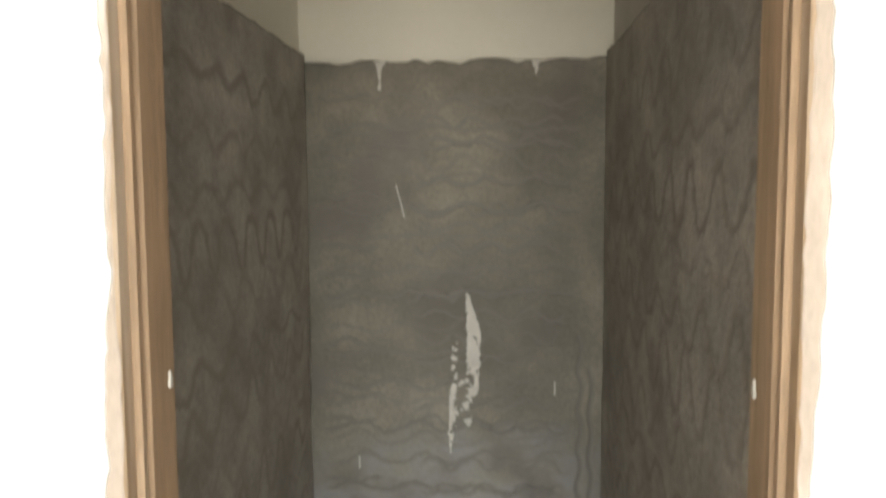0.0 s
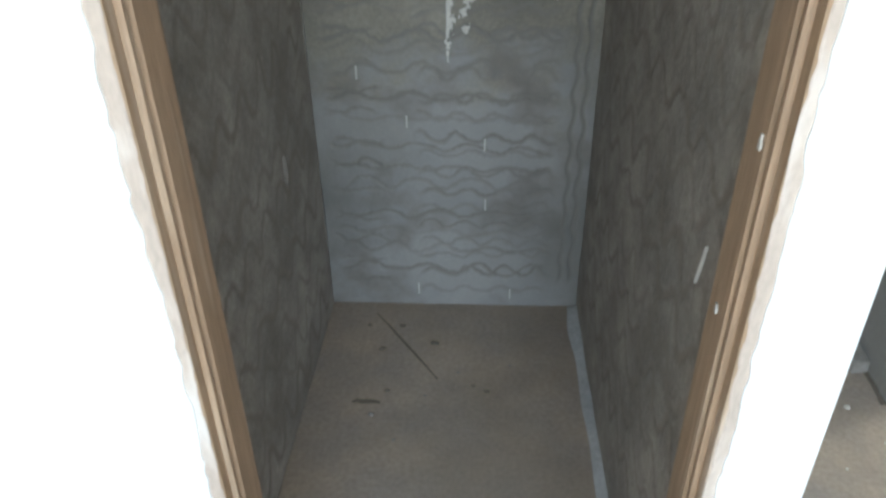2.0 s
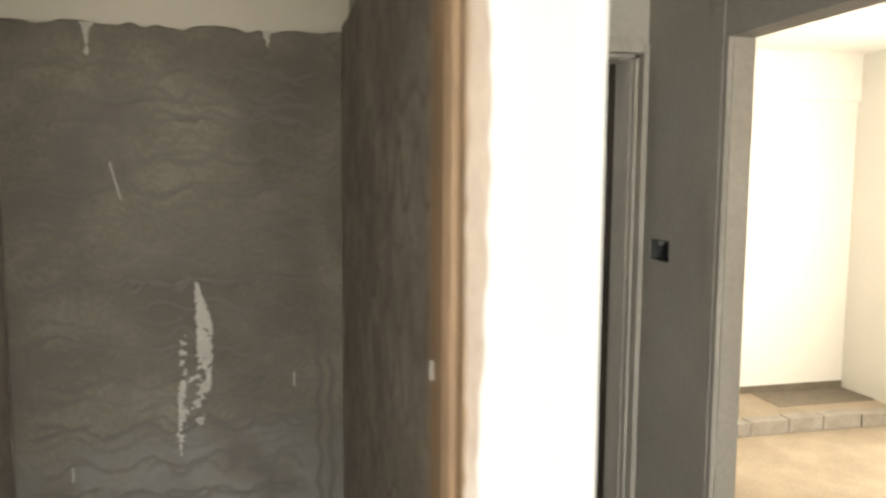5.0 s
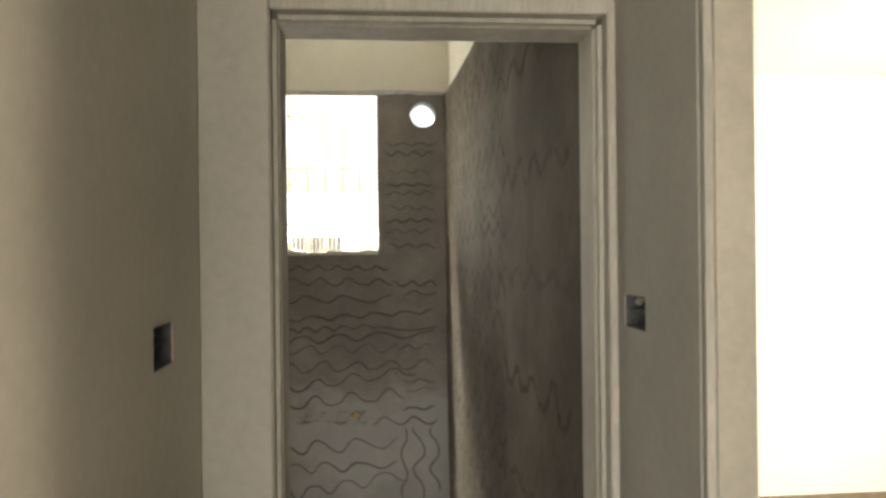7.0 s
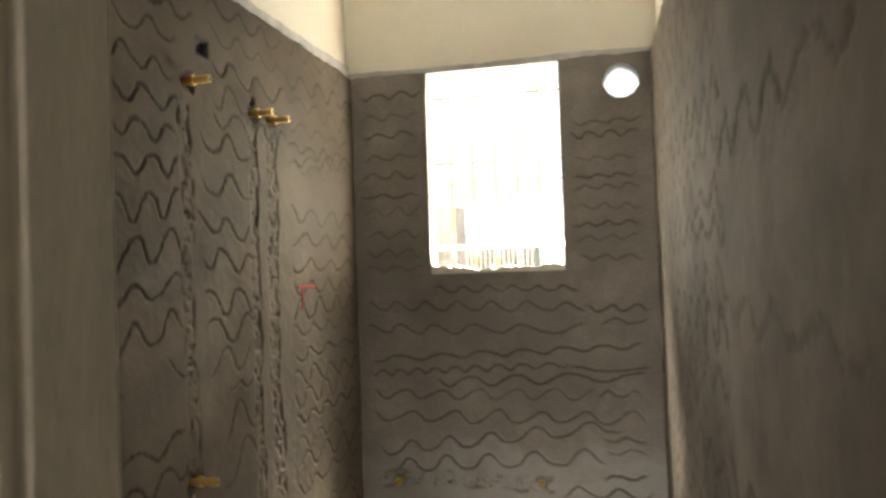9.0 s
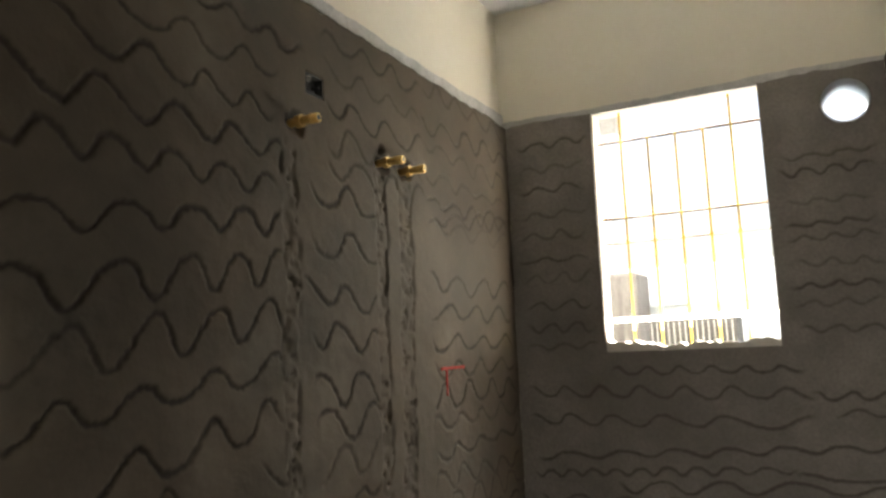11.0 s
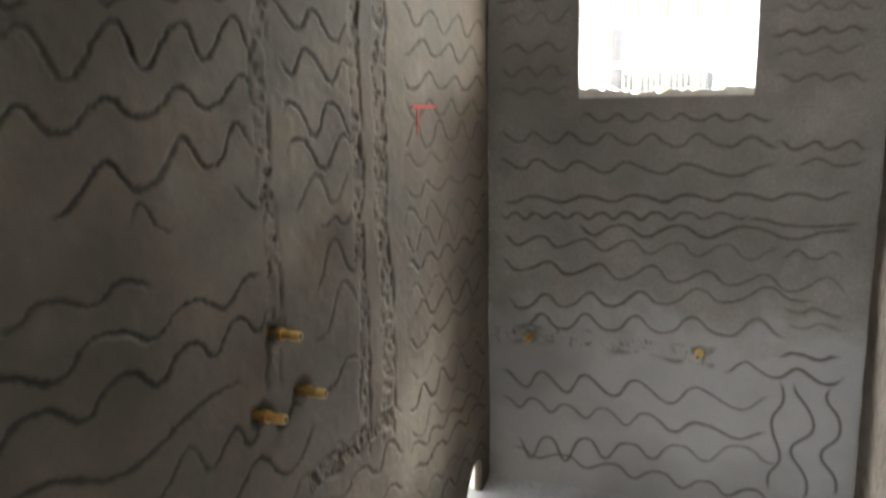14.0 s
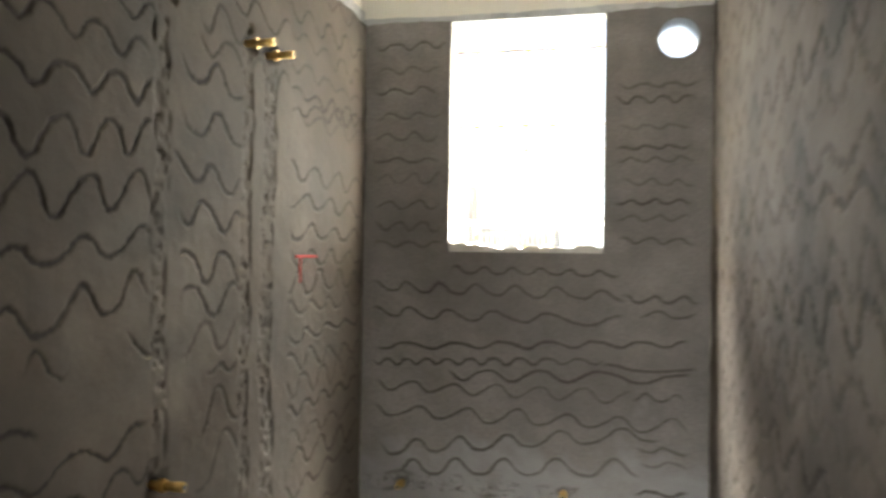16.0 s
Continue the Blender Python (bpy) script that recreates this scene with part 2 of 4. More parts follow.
def relief_sheet(name, origin, u_dir, normal, width, height, cell, rows, mat, seed, holes=(), chases=(), depth=0.013, groove=0.0045, top_rough=0.006, thick=0.03, uprights=(), dents=(), ragged=0.0012, groove_dark=1.0):
    """A mortar coat: a fine grid whose scratch lines are cut into it, with a rim that reaches back to the wall.
    rows: (height, slope, amplitude, pace, quickening, phase, from, to, looseness). chases: (u, from height, to height, half width) or with a sideways run."""
    nu, nv = int(round(width / cell)) + 1, int(round(height / cell)) + 1
    us, vs = np.linspace(0, width, nu), np.linspace(0, height, nv)
    u, v = np.meshgrid(us, vs, indexing="ij")
    d = 0.0025 * value_noise(u, v, seed, 3.0) + 0.0012 * value_noise(u, v, seed + 1, 11.0) + 0.0006 * value_noise(u, v, seed + 2, 45.0)
    # mask: where the darker colour paints in shade of grooves, chases and dents
    mask = np.zeros_like(d)
    crumble = ragged * (value_noise(u, v, seed + 3, 75.0) + 0.8 * value_noise(u, v, seed + 4, 140.0))
    for k, (z, rise, amp, pace, quick, ph, u0, u1, loose) in enumerate(rows):
        line = z + rise * us + amp * wave(us, ph + pace * us + quick * us ** 2, seed + 7 * k, loose) + 0.02 * loose * value_noise(us, us * 0 + k * 1.7, seed + 90 + k, 1.1)
        slope = np.gradient(line, us)
        w = groove * (1 + 0.3 * value_noise(us, us * 0 + k, seed + 200 + k, 6.0))
        on = np.clip((us - u0) / 0.03, 0, 1) * np.clip((u1 - us) / 0.03, 0, 1) * np.clip(1.3 + 0.75 * value_noise(us, us * 0 + k * 0.9, seed + 300 + k, 3.0), 0, 1)
        on = on * (1 - 0.45 * loose * (0.5 + 0.5 * math.sin(seed + 2.4 * k)))
        dist = (v - line[:, None]) / np.sqrt(1 + slope ** 2)[:, None] + crumble
        x = dist / w[:, None]
        cut = -depth * np.exp(-(np.abs(x) ** 3)) + 0.05 * depth * np.exp(-((x + 1.9) / 0.7) ** 2) + 0.03 * depth * np.exp(-((x - 1.9) / 0.7) ** 2)
        d += cut * on[:, None]
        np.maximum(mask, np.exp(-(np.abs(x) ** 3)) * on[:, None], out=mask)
    for k, (at, amp, wl, ph, v0, v1) in enumerate(uprights):
        line = at + amp * wave(vs, ph + 2 * math.pi * vs / wl, seed + 900 + 7 * k, 0.5)
        slope = np.gradient(line, vs)
        on = np.clip((vs - v0) / 0.03, 0, 1) * np.clip((v1 - vs) / 0.03, 0, 1)
        x = (u - line[None, :]) / np.sqrt(1 + slope ** 2)[None, :] / groove
        d += -depth * np.exp(-(np.abs(x) ** 3)) * on[None, :]
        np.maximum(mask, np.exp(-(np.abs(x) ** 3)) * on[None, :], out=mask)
    for k, (axis, at, lo, hi, half) in enumerate(chases):
        a, b = (u, v) if axis == "v" else (v, u)
        wob = at + 0.012 * value_noise(b, b * 0 + k, seed + 400 + k, 5.0) + 0.008 * value_noise(b, b * 0 + k, seed + 410 + k, 18.0)
        inside = np.clip((half - np.abs(a - wob)) / 0.006, 0, 1) * np.clip((b - lo) / 0.02, 0, 1) * np.clip((hi - b) / 0.02, 0, 1)
        rough = 0.0035 * value_noise(u, v, seed + 500 + k, 24.0) + 0.005 * np.minimum(0.25, value_noise(u, v, seed + 600 + k, 60.0))
        if axis == "u":
            comb = value_noise(u + 0.25 * v, v * 0.3, seed + 650 + k, 150.0) * (0.6 + 0.4 * value_noise(u, v, seed + 660 + k, 14.0))
            rough = rough + 0.008 * comb
        edge = np.exp(-((np.abs(a - wob) - half) / 0.007) ** 2) * np.clip((b - lo) / 0.02, 0, 1) * np.clip((hi - b) / 0.02, 0, 1) * np.clip(-0.1 + 1.6 * value_noise(b, 1.3 * np.sign(a - wob) + b * 0 + k, seed + 700 + k, 15.0), 0, 1)
        d = d * (1 - inside) + inside * (rough - 0.002) - 0.005 * edge
        fleck = value_noise(u, v, seed + 750 + k, 34.0) + 0.6 * value_noise(u, v, seed + 760 + k, 90.0)
        d -= 0.005 * inside * (fleck > 0.8)
        if axis == "u":
            fleck = np.maximum(fleck, 2.0 * comb)
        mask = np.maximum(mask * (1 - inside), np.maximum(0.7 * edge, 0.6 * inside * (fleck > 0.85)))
    for k, (du, dv, ru, rv, deep) in enumerate(dents):
        far = np.sqrt(((u - du) / ru) ** 2 + ((v - dv) / rv) ** 2) + 0.35 * value_noise(u, v, seed + 1000 + k, 40.0)
        d -= deep * np.clip(1.3 - far, 0, 1)
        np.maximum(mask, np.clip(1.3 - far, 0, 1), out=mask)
    o, ud, nd = Vector(origin), Vector(u_dir), Vector(normal)
    top = top_rough * value_noise(us, us * 0 + 0.5, seed + 800, 9.0) + 0.6 * top_rough * value_noise(us, us * 0 + 0.5, seed + 801, 30.0)
    vv = v + top[:, None] * np.clip((v - height + 0.05) / 0.05, 0, 1)
    co = np.empty((nu, nv, 3))
    for c in range(3):
        co[:, :, c] = o[c] + ud[c] * u + nd[c] * d + (vv if c == 2 else 0)
    idx = np.arange(nu * nv).reshape(nu, nv)
    quads = np.stack([idx[:-1, :-1], idx[1:, :-1], idx[1:, 1:], idx[:-1, 1:]], -1)
    cu, cv = (us[:-1] + us[1:]) / 2, (vs[:-1] + vs[1:]) / 2
    keep = np.ones((nu - 1, nv - 1), bool)
    for inside in holes:
        keep &= ~inside(cu[:, None], cv[None, :])
    quads = quads[keep].reshape(-1, 4)
    # rim: from every open edge back to the wall
    pairs = np.concatenate([quads[:, [0, 1]], quads[:, [1, 2]], quads[:, [2, 3]], quads[:, [3, 0]]])
    key = np.sort(pairs, 1)
    code = key[:, 0].astype(np.int64) * (nu * nv) + key[:, 1]
    _, first, count = np.unique(code, return_index=True, return_counts=True)
    rim = pairs[first[count == 1]]
    flat = co.reshape(-1, 3)
    ring = np.unique(rim)
    back = np.full(nu * nv, -1)
    back[ring] = nu * nv + np.arange(len(ring))
    flat = np.concatenate([flat, flat[ring] - np.array(nd) * thick])
    skirt = np.stack([rim[:, 1], rim[:, 0], back[rim[:, 0]], back[rim[:, 1]]], -1)
    faces = np.concatenate([quads, skirt])
    if np.cross(np.array(ud), (0, 0, 1)) @ np.array(nd) < 0:
        faces = faces[:, ::-1]
    data = bpy.data.meshes.new(name)
    data.vertices.add(len(flat))
    data.vertices.foreach_set("co", flat.astype(np.float32).ravel())
    data.loops.add(faces.size)
    data.loops.foreach_set("vertex_index", faces.astype(np.int32).ravel())
    data.polygons.add(len(faces))
    data.polygons.foreach_set("loop_start", np.arange(0, faces.size, 4, dtype=np.int32))
    data.update(calc_edges=True)
    data.validate()
    data.materials.append(mat)
    # strength of the painted groove shade at each point
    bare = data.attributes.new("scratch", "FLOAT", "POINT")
    bare.data.foreach_set("value", np.concatenate([groove_dark * mask.ravel(), np.zeros(len(ring))]).astype(np.float32))
    data.shade_smooth()
    return new(name, data)


# ---- structure: slab, ceilings, walls ----
H = 3.0
DOOR_Y = 2.956
PX0, PX1, PIER_Y, HEAD_Z = 2.203, 2.277, 2.55, 2.056  # the wall between passage and bright room
structure("floor", [(-1.4, 1.40, -1.1, 3.06, -0.15, 0.0), (1.40, 2.41, -1.1, 3.14, -0.15, 0.0)], SCREED, "bare grey cement screed floor with dust and smears", "floor")
structure("floor_room", [(2.41, 5.6, -1.1, 5.9, -0.15, -0.001)], SAND, "bare sandy cement floor of the bright room", "floor")
structure("floor_bath", [(0.66, 2.3, 3.14, 5.98, -0.15, 0.0)], WET, "damp bare cement floor of the bathroom", "floor")
structure("ceiling", [(-1.5, 2.41, -1.2, 3.08, H, H + 0.15)], WHITE, "white painted concrete ceiling slab", "ceiling")
structure("ceiling_room", [(2.41, 5.7, -1.2, 6.0, 2.62, 2.8)], WHITE, "white painted ceiling of the bright room", "ceiling")
structure("ceiling_bath", [(0.60, 2.41, 3.08, 6.1, H, H + 0.15)], WHITE, "white painted bathroom ceiling slab", "ceiling")
structure("ceiling_store", [(0.385, 1.324, 1.65, 3.058, 2.30, 2.42)], CREAM, "low concrete loft slab over the store", "ceiling")

structure("wall_store_front", [(-1.4, 0.535, 1.55, 1.65, 0, H), (1.306, 1.416, 1.55, 1.65, 0, H), (0.535, 1.306, 1.55, 1.65, 2.13, H)], WHITE, "freshly painted white wall with faint hand smudges", "wall")
structure("wall_store_left", [(0.27, 0.385, 1.65, 2.615, 0, H), (0.27, 0.385, 2.675, 3.14, 0, H), (0.27, 0.385, 2.615, 2.675, 0, 0.675), (0.27, 0.385, 2.615, 2.675, 0.80, H), (0.27, 0.31, 2.615, 2.675, 0.675, 0.80)], CREAM, "cream upper wall of the store above the mortar", "wall")
SLOT = (2.647, 2.753, 1.438, 1.505)
structure("wall_store_right", [(1.324, 1.40, 1.65, SLOT[0], 0, H), (1.324, 1.40, SLOT[1], 3.06, 0, H), (1.324, 1.40, SLOT[0], SLOT[1], 0, SLOT[2]), (1.324, 1.40, SLOT[0], SLOT[1], SLOT[3], H)], PUTTY, "grey puttied passage wall", "wall")
structure("wall_store_back", [(0.385, 1.40, 3.06, 3.16, 0, H)], CREAM, "cream upper wall of the store above the mortar", "wall")
structure("wall_bath_door", [(1.40, 1.505, DOOR_Y, 3.16, 0, H), (1.505, PX0, DOOR_Y, 3.16, 2.10, H)], PUTTY, "grey puttied wall round the bathroom doorway", "wall")
SLOT_R = (2.796, 2.905, 1.465, 1.527)
structure("wall_passage_right", [(PX0, PX1, -1.1, 1.75, 0, H), (PX0, PX1, 1.75, PIER_Y, HEAD_Z, H), (PX0, PX1, PIER_Y, SLOT_R[0], 0, H), (PX0, PX1, SLOT_R[1], 3.16, 0, H), (PX0, PX1, SLOT_R[0], SLOT_R[1], 0, SLOT_R[2]), (PX0, PX1, SLOT_R[0], SLOT_R[1], SLOT_R[3], H), (PX1, 2.415, -1.1, 3.16, 2.62, H)], PUTTY_SHADED, "grey puttied wall with an opening to the bright room", "wall")
# unseen hall walls; the window opening is placed to suit the daylight
structure("wall_hall_left", [(-1.52, -1.4, -1.22, 1.65, 0, H)], WHITE, "plain white hall wall", "wall")
structure("wall_hall_back", [(-1.4, 0.08, -1.22, -1.1, 0, H), (2.16, 2.415, -1.22, -1.1, 0, H), (0.08, 2.16, -1.22, -1.1, 0, 0.35), (0.08, 2.16, -1.22, -1.1, 2.45, H)], WHITE, "plain white hall wall with a wide window opening", "wall")
structure("wall_room_back", [(2.41, 5.6, 5.78, 5.95, 0, 2.62)], WHITE, "warm white painted wall of the bright room", "wall")
structure("beam_room", [(2.41, 5.44, 5.75, 5.78, 2.27, 2.62)], WHITE, "white painted beam across the bright room wall", "beam", bevel=0.004)
# window opening added out of view, placed to steer the room's light
structure("wall_room_right", [(5.44, 5.6, -1.1, 3.1, 0, 2.62), (5.44, 5.6, 4.3, 5.78, 0, 2.62), (5.44, 5.6, 3.1, 4.3, 0, 0.6), (5.44, 5.6, 3.1, 4.3, 2.38, 2.62)], WHITE, "warm white painted wall of the bright room with an added, unseen window opening", "wall")
structure("wall_room_front", [(2.415, 5.44, -1.1, -0.98, 0, 2.62)], WHITE, "plain white wall of the bright room", "wall")
structure("wall_bath_left", [(0.60, 0.77, 3.14, 5.55, 0, H), (0.60, 0.77, 5.76, 6.0, 0, H), (0.60, 0.77, 5.55, 5.76, 0.17, H)], CREAM, "cream upper bathroom wall above the mortar coat", "wall")
SLANT = 0.0221  # the right wall runs slightly out of square
right = structure("wall_bath_right", [(2.17, 2.41, 3.16, 6.0, 0, H)], CREAM, "cream upper bathroom wall above the mortar coat", "wall")
for v in right.data.vertices:
    if v.co.x < 2.3:
        v.co.x += (5.86 - v.co.y) * SLANT

YB = 5.94
bm = boxes((0.77, 1.155, 5.86, YB, 0, H), (1.752, 1.92, 5.86, YB, 0, H), (2.112, 2.17, 5.86, YB, 0, H), (1.155, 1.752, 5.86, YB, 0, 1.585), (1.155, 1.752, 5.86, YB, 2.5, H), (1.92, 2.112, 5.86, YB, 0, 2.29), (1.92, 2.112, 5.86, YB, 2.48, H))
ring = 32
cx, cz, rr = 2.016, 2.385, 0.076
for k in range(ring):
    a0, a1 = 2 * math.pi * k / ring, 2 * math.pi * (k + 1) / ring
    quad = []
    for a in (a0, a1):
        q = 0.0955 / max(abs(math.cos(a)), abs(math.sin(a)))
        quad.append(((cx + rr * math.cos(a), cz + rr * math.sin(a)), (cx + q * math.cos(a), cz + q * math.sin(a))))
    vs = [bm.verts.new((p[0], y, p[1])) for y in (5.86, YB) for p in (quad[0][0], quad[0][1], quad[1][1], quad[1][0])]
    for f in ((0, 1, 2, 3), (7, 6, 5, 4), (0, 3, 7, 4)):
        bm.faces.new([vs[i] for i in f])
tagged(mesh_object("wall_bath_window", bm, CREAM), "cream painted bathroom wall with a window opening and a round vent hole", "wall", kind="structure")

structure("door_plaster", [(1.401, 1.531, 2.943, DOOR_Y, 0, 2.30)], PUTTY, "grey putty drawn over the edge of the door frame", "wall", bevel=0.003)
# thin sheet added over the pier to carry its lighter tone
structure("pier_plaster", [(PX0 + 0.014, PX1, PIER_Y - 0.005, PIER_Y, 0, HEAD_Z)], PIER, "bare beige plaster on the end of the pier", "wall")

# ---- mortar coats ----
rng = random.Random(4)


def scratch_rows(zs, amp, wl, u0, u1, jitter=0.3):
    return [(z, 0, amp * rng.uniform(1 - jitter, 1 + jitter), 2 * math.pi / (wl * rng.uniform(0.9, 1.12)), 0, rng.uniform(0, 6.28), u0 + rng.uniform(0, 0.03), u1 - rng.uniform(0, 0.03), 1.0) for z in zs]


def spaced(z0, z1, gap):
    out, z = [], z0
    while z < z1:
        out.append(z + rng.uniform(-0.012, 0.012))
        z += gap
    return out


def window_hole(u, v):
    return (u > 1.155 - 0.80) & (u < 1.752 - 0.80) & (v > 1.585)


def vent_hole(u, v):
    return (u - (cx - 0.80)) ** 2 + (v - cz) ** 2 < rr ** 2


def drain_hole(u, v):
    return (u > 5.575 - 3.14) & (u < 5.74 - 3.14) & (v < 0.155 - 8.0 * (u - 2.56) ** 2)


def peg_hole(u, v):
    return ((u - 0.995) / 0.019) ** 2 + ((v - 0.74) / 0.048) ** 2 < 1 + 0.3 * np.sin(90 * u + 60 * v)


def box_hole(u, v):
    return (u > 4.508 - 3.14) & (u < 4.584 - 3.14) & (v > 2.266) & (v < 2.322)


STUBS = [(4.464, 2.177), (4.863, 2.158), (4.992, 2.157), (4.447, 1.043), (4.536, 0.872), (4.374, 0.869)]
TAPS = [(0.975, 0.658), (1.616, 0.670)]

# hand-drawn scratch lines: height, slope, amplitude, pace, quickening, phase, from, to, looseness
WIN_HIGH = [
    (1.514, -0.008, 0.0133, 58.1, -1.09, 4.42, 0.36, 1.02, 0.15),
    (1.443, -0.017, 0.0211, 49.4, -6.97, 4.96, 0.04, 1.04, 0.2),
    (1.341, -0.009, 0.0202, 48.2, -14.39, 4.87, 0.04, 1.04, 0.15),
    (1.199, 0.043, 0.0135, 30.0, 3.74, 1.96, 0.06, 1.27, 0.15),
    (1.136, 0.047, 0.0116, 85.5, -19.33, 4.78, 0.04, 0.97, 0.2),
    (1.091, 0.028, 0.0210, 43.5, -10.18, 0.64, 0.36, 1.28, 0.15),
    (1.048, -0.001, 0.0220, 38.9, -1.50, 5.90, 0.06, 1.07, 0.15),
    (0.950, 0.001, 0.0275, 32.0, 0.19, 0.36, 0.05, 1.28, 0.15),
    (0.781, 0.122, 0.0268, 40.4, -6.97, 5.18, 0.08, 1.17, 0.15),
    (0.713, 0.065, 0.0279, 38.0, -4.94, 6.14, 0.12, 1.10, 0.15),
]
WIN_LOW = [
    (0.630, 0.0, 0.0202, 36.9, 0, 3.13, 0.90, 1.29, 0.1),
    (0.475, 0.032, 0.0333, 42.0, -9.80, 4.95, 0.05, 1.06, 0.15),
    (0.370, 0.009, 0.0257, 55.0, -15.64, 4.32, 0.05, 1.06, 0.2),
    (0.166, 0.136, 0.0394, 47.5, -10.06, 2.96, 0.12, 1.10, 0.2),
    (0.168, -0.015, 0.0207, 26.8, 6.84, 5.05, 0.10, 1.12, 0.2),
    (1.16, 0.0, 0.012, 6.0, 3.0, 0.2, 0.95, 1.30, 0.1),
    (1.42, 0.0, 0.012, 60.0, 0, 2.4, 1.02, 1.31, 0.4),
    (1.36, 0.0, 0.012, 41.3, 0, 4.13, 1.08, 1.30, 0.2),
    (1.055, 0.0, 0.0153, 59.5, 0, 4.15, 1.06, 1.26, 0.2),
]
win_rows = WIN_HIGH + WIN_LOW
win_rows += scratch_rows((0.86, 0.80, 0.70), 0.013, 0.13, 1.07, 1.28)
win_rows += scratch_rows(spaced(1.60, 2.46, 0.088), 0.017, 0.115, 0.02, 0.34) + scratch_rows(spaced(1.62, 2.28, 0.075), 0.010, 0.095, 0.98, 1.30, 0.5)
uprights = [(1.085, 0.020, 0.21, 4.4, 0.18, 0.60), (1.17, 0.028, 0.26, 2.6, 0.16, 0.60), (1.26, 0.024, 0.22, 1.0, 0.20, 0.60)]
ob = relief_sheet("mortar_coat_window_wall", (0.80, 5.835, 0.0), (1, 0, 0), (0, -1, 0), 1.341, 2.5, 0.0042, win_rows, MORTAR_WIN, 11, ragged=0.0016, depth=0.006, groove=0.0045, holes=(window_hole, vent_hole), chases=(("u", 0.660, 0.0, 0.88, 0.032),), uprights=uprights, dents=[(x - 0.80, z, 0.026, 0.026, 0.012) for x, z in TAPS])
tagged(ob, "grey cement mortar coat scratched with wavy lines round the window", "wall", kind="structure")

UL = 3.14
LEFT_HIGH = [
    (2.412, -0.035, 0.0203, 26.6, 9.53, 4.71, 0.5, 1.37, 0.15),
    (2.246, 0.035, 0.0260, 3.8, 15.57, 1.93, 0.3, 1.27, 0.15),
    (2.224, -0.040, 0.0241, -12.7, 27.93, 3.58, 0.66, 1.25, 0.15),
    (2.097, -0.004, 0.0290, 18.0, 10.45, 0.09, 0.3, 1.29, 0.12),
    (1.975, 0.021, 0.0263, 52.4, -3.35, 5.65, 0.3, 1.26, 0.15),
    (1.797, 0.099, 0.0308, 13.1, 14.24, 5.83, 0.3, 1.28, 0.1),
    (1.662, 0.125, 0.0356, 3.1, 19.48, 4.85, 0.3, 1.28, 0.1),
    (1.551, 0.126, 0.0405, 23.9, 7.26, 5.70, 0.3, 1.29, 0.1),
    (1.454, 0.118, 0.0242, 48.1, -6.03, 1.88, 0.6, 1.29, 0.15),
    (1.308, 0.153, 0.0387, 2.2, 15.97, 0.49, 0.74, 1.27, 0.15),
]
LEFT_LOW = [
    (1.36, 0.0, 0.0260, 51.5, 0, 3.63, 0.90, 1.02, 0.1),
    (1.375, 0.0, 0.03, 36.0, 0, 3.1, 1.18, 1.29, 0.1),
    (1.246, 0.0, 0.0140, 40.5, 0, 3.45, 0.62, 0.95, 0.15),
    (1.101, 0.059, 0.0239, 24.5, 3.24, 4.14, 0.4, 1.27, 0.15),
    (1.013, 0.060, 0.0276, 16.6, 11.85, 3.65, 0.4, 1.30, 0.15),
    (0.941, 0.0, 0.0283, 13.5, 0, 5.71, 0.4, 1.18, 0.15),
    (0.910, -0.056, 0.0305, -12.3, 26.83, 5.87, 0.9, 1.40, 0.15),
    (0.728, -0.001, 0.0512, 24.7, 0, 3.17, 0.5, 1.45, 0.15),
]
LEFT_MID = [
    (2.019, 0, 0.0317, 34.1, 0, 5.64, 1.37, 1.72, 0.15),
    (1.894, 0, 0.0342, 31.5, 0, 3.14, 1.37, 1.72, 0.15),
    (1.938, -0.116, 0.0255, 38.8, 0, 5.39, 1.34, 1.70, 0.15),
    (1.786, -0.081, 0.0342, 36.7, 0, 3.39, 1.37, 1.72, 0.15),
    (1.559, -0.016, 0.0347, 36.4, 0, 0.41, 1.37, 1.72, 0.15),
    (1.799, 0.112, 0.0271, 32.4, 0, 6.19, 2.02, 2.66, 0.15),
    (1.833, 0, 0.0320, 30.8, 0, 3.44, 1.98, 2.66, 0.15),
    (1.739, 0, 0.0260, 30.7, 0, 5.62, 1.98, 2.66, 0.15),
    (1.643, -0.001, 0.0287, 29.9, 0, 6.07, 1.98, 2.66, 0.15),
]
left_rows = LEFT_HIGH + LEFT_LOW + LEFT_MID
left_rows += scratch_rows((2.44, 2.36, 2.27, 2.18, 2.10), 0.028, 0.17, 1.42, 2.0) + scratch_rows((1.46, 1.36), 0.032, 0.165, 1.36, 1.70) + scratch_rows((1.28,), 0.016, 0.10, 1.50, 1.70)
left_rows += scratch_rows((1.17, 1.05, 0.86), 0.04, 0.24, 1.45, 1.72) + scratch_rows((0.62, 0.50, 0.38, 0.26), 0.035, 0.16, 0.9, 1.95) + scratch_rows((0.60, 0.45, 0.30, 0.15), 0.03, 0.2, 0.0, 0.95)
left_rows += scratch_rows((2.463, 2.352, 2.265, 2.18, 2.09, 2.01), 0.024, 0.17, 1.95, 2.68)
left_rows += scratch_rows((1.56, 1.47, 1.38, 1.30, 1.22, 1.14, 1.06, 0.98, 0.90, 0.82, 0.716, 0.613, 0.52, 0.45, 0.382, 0.274, 0.18), 0.024, 0.165, 1.96, 2.68)
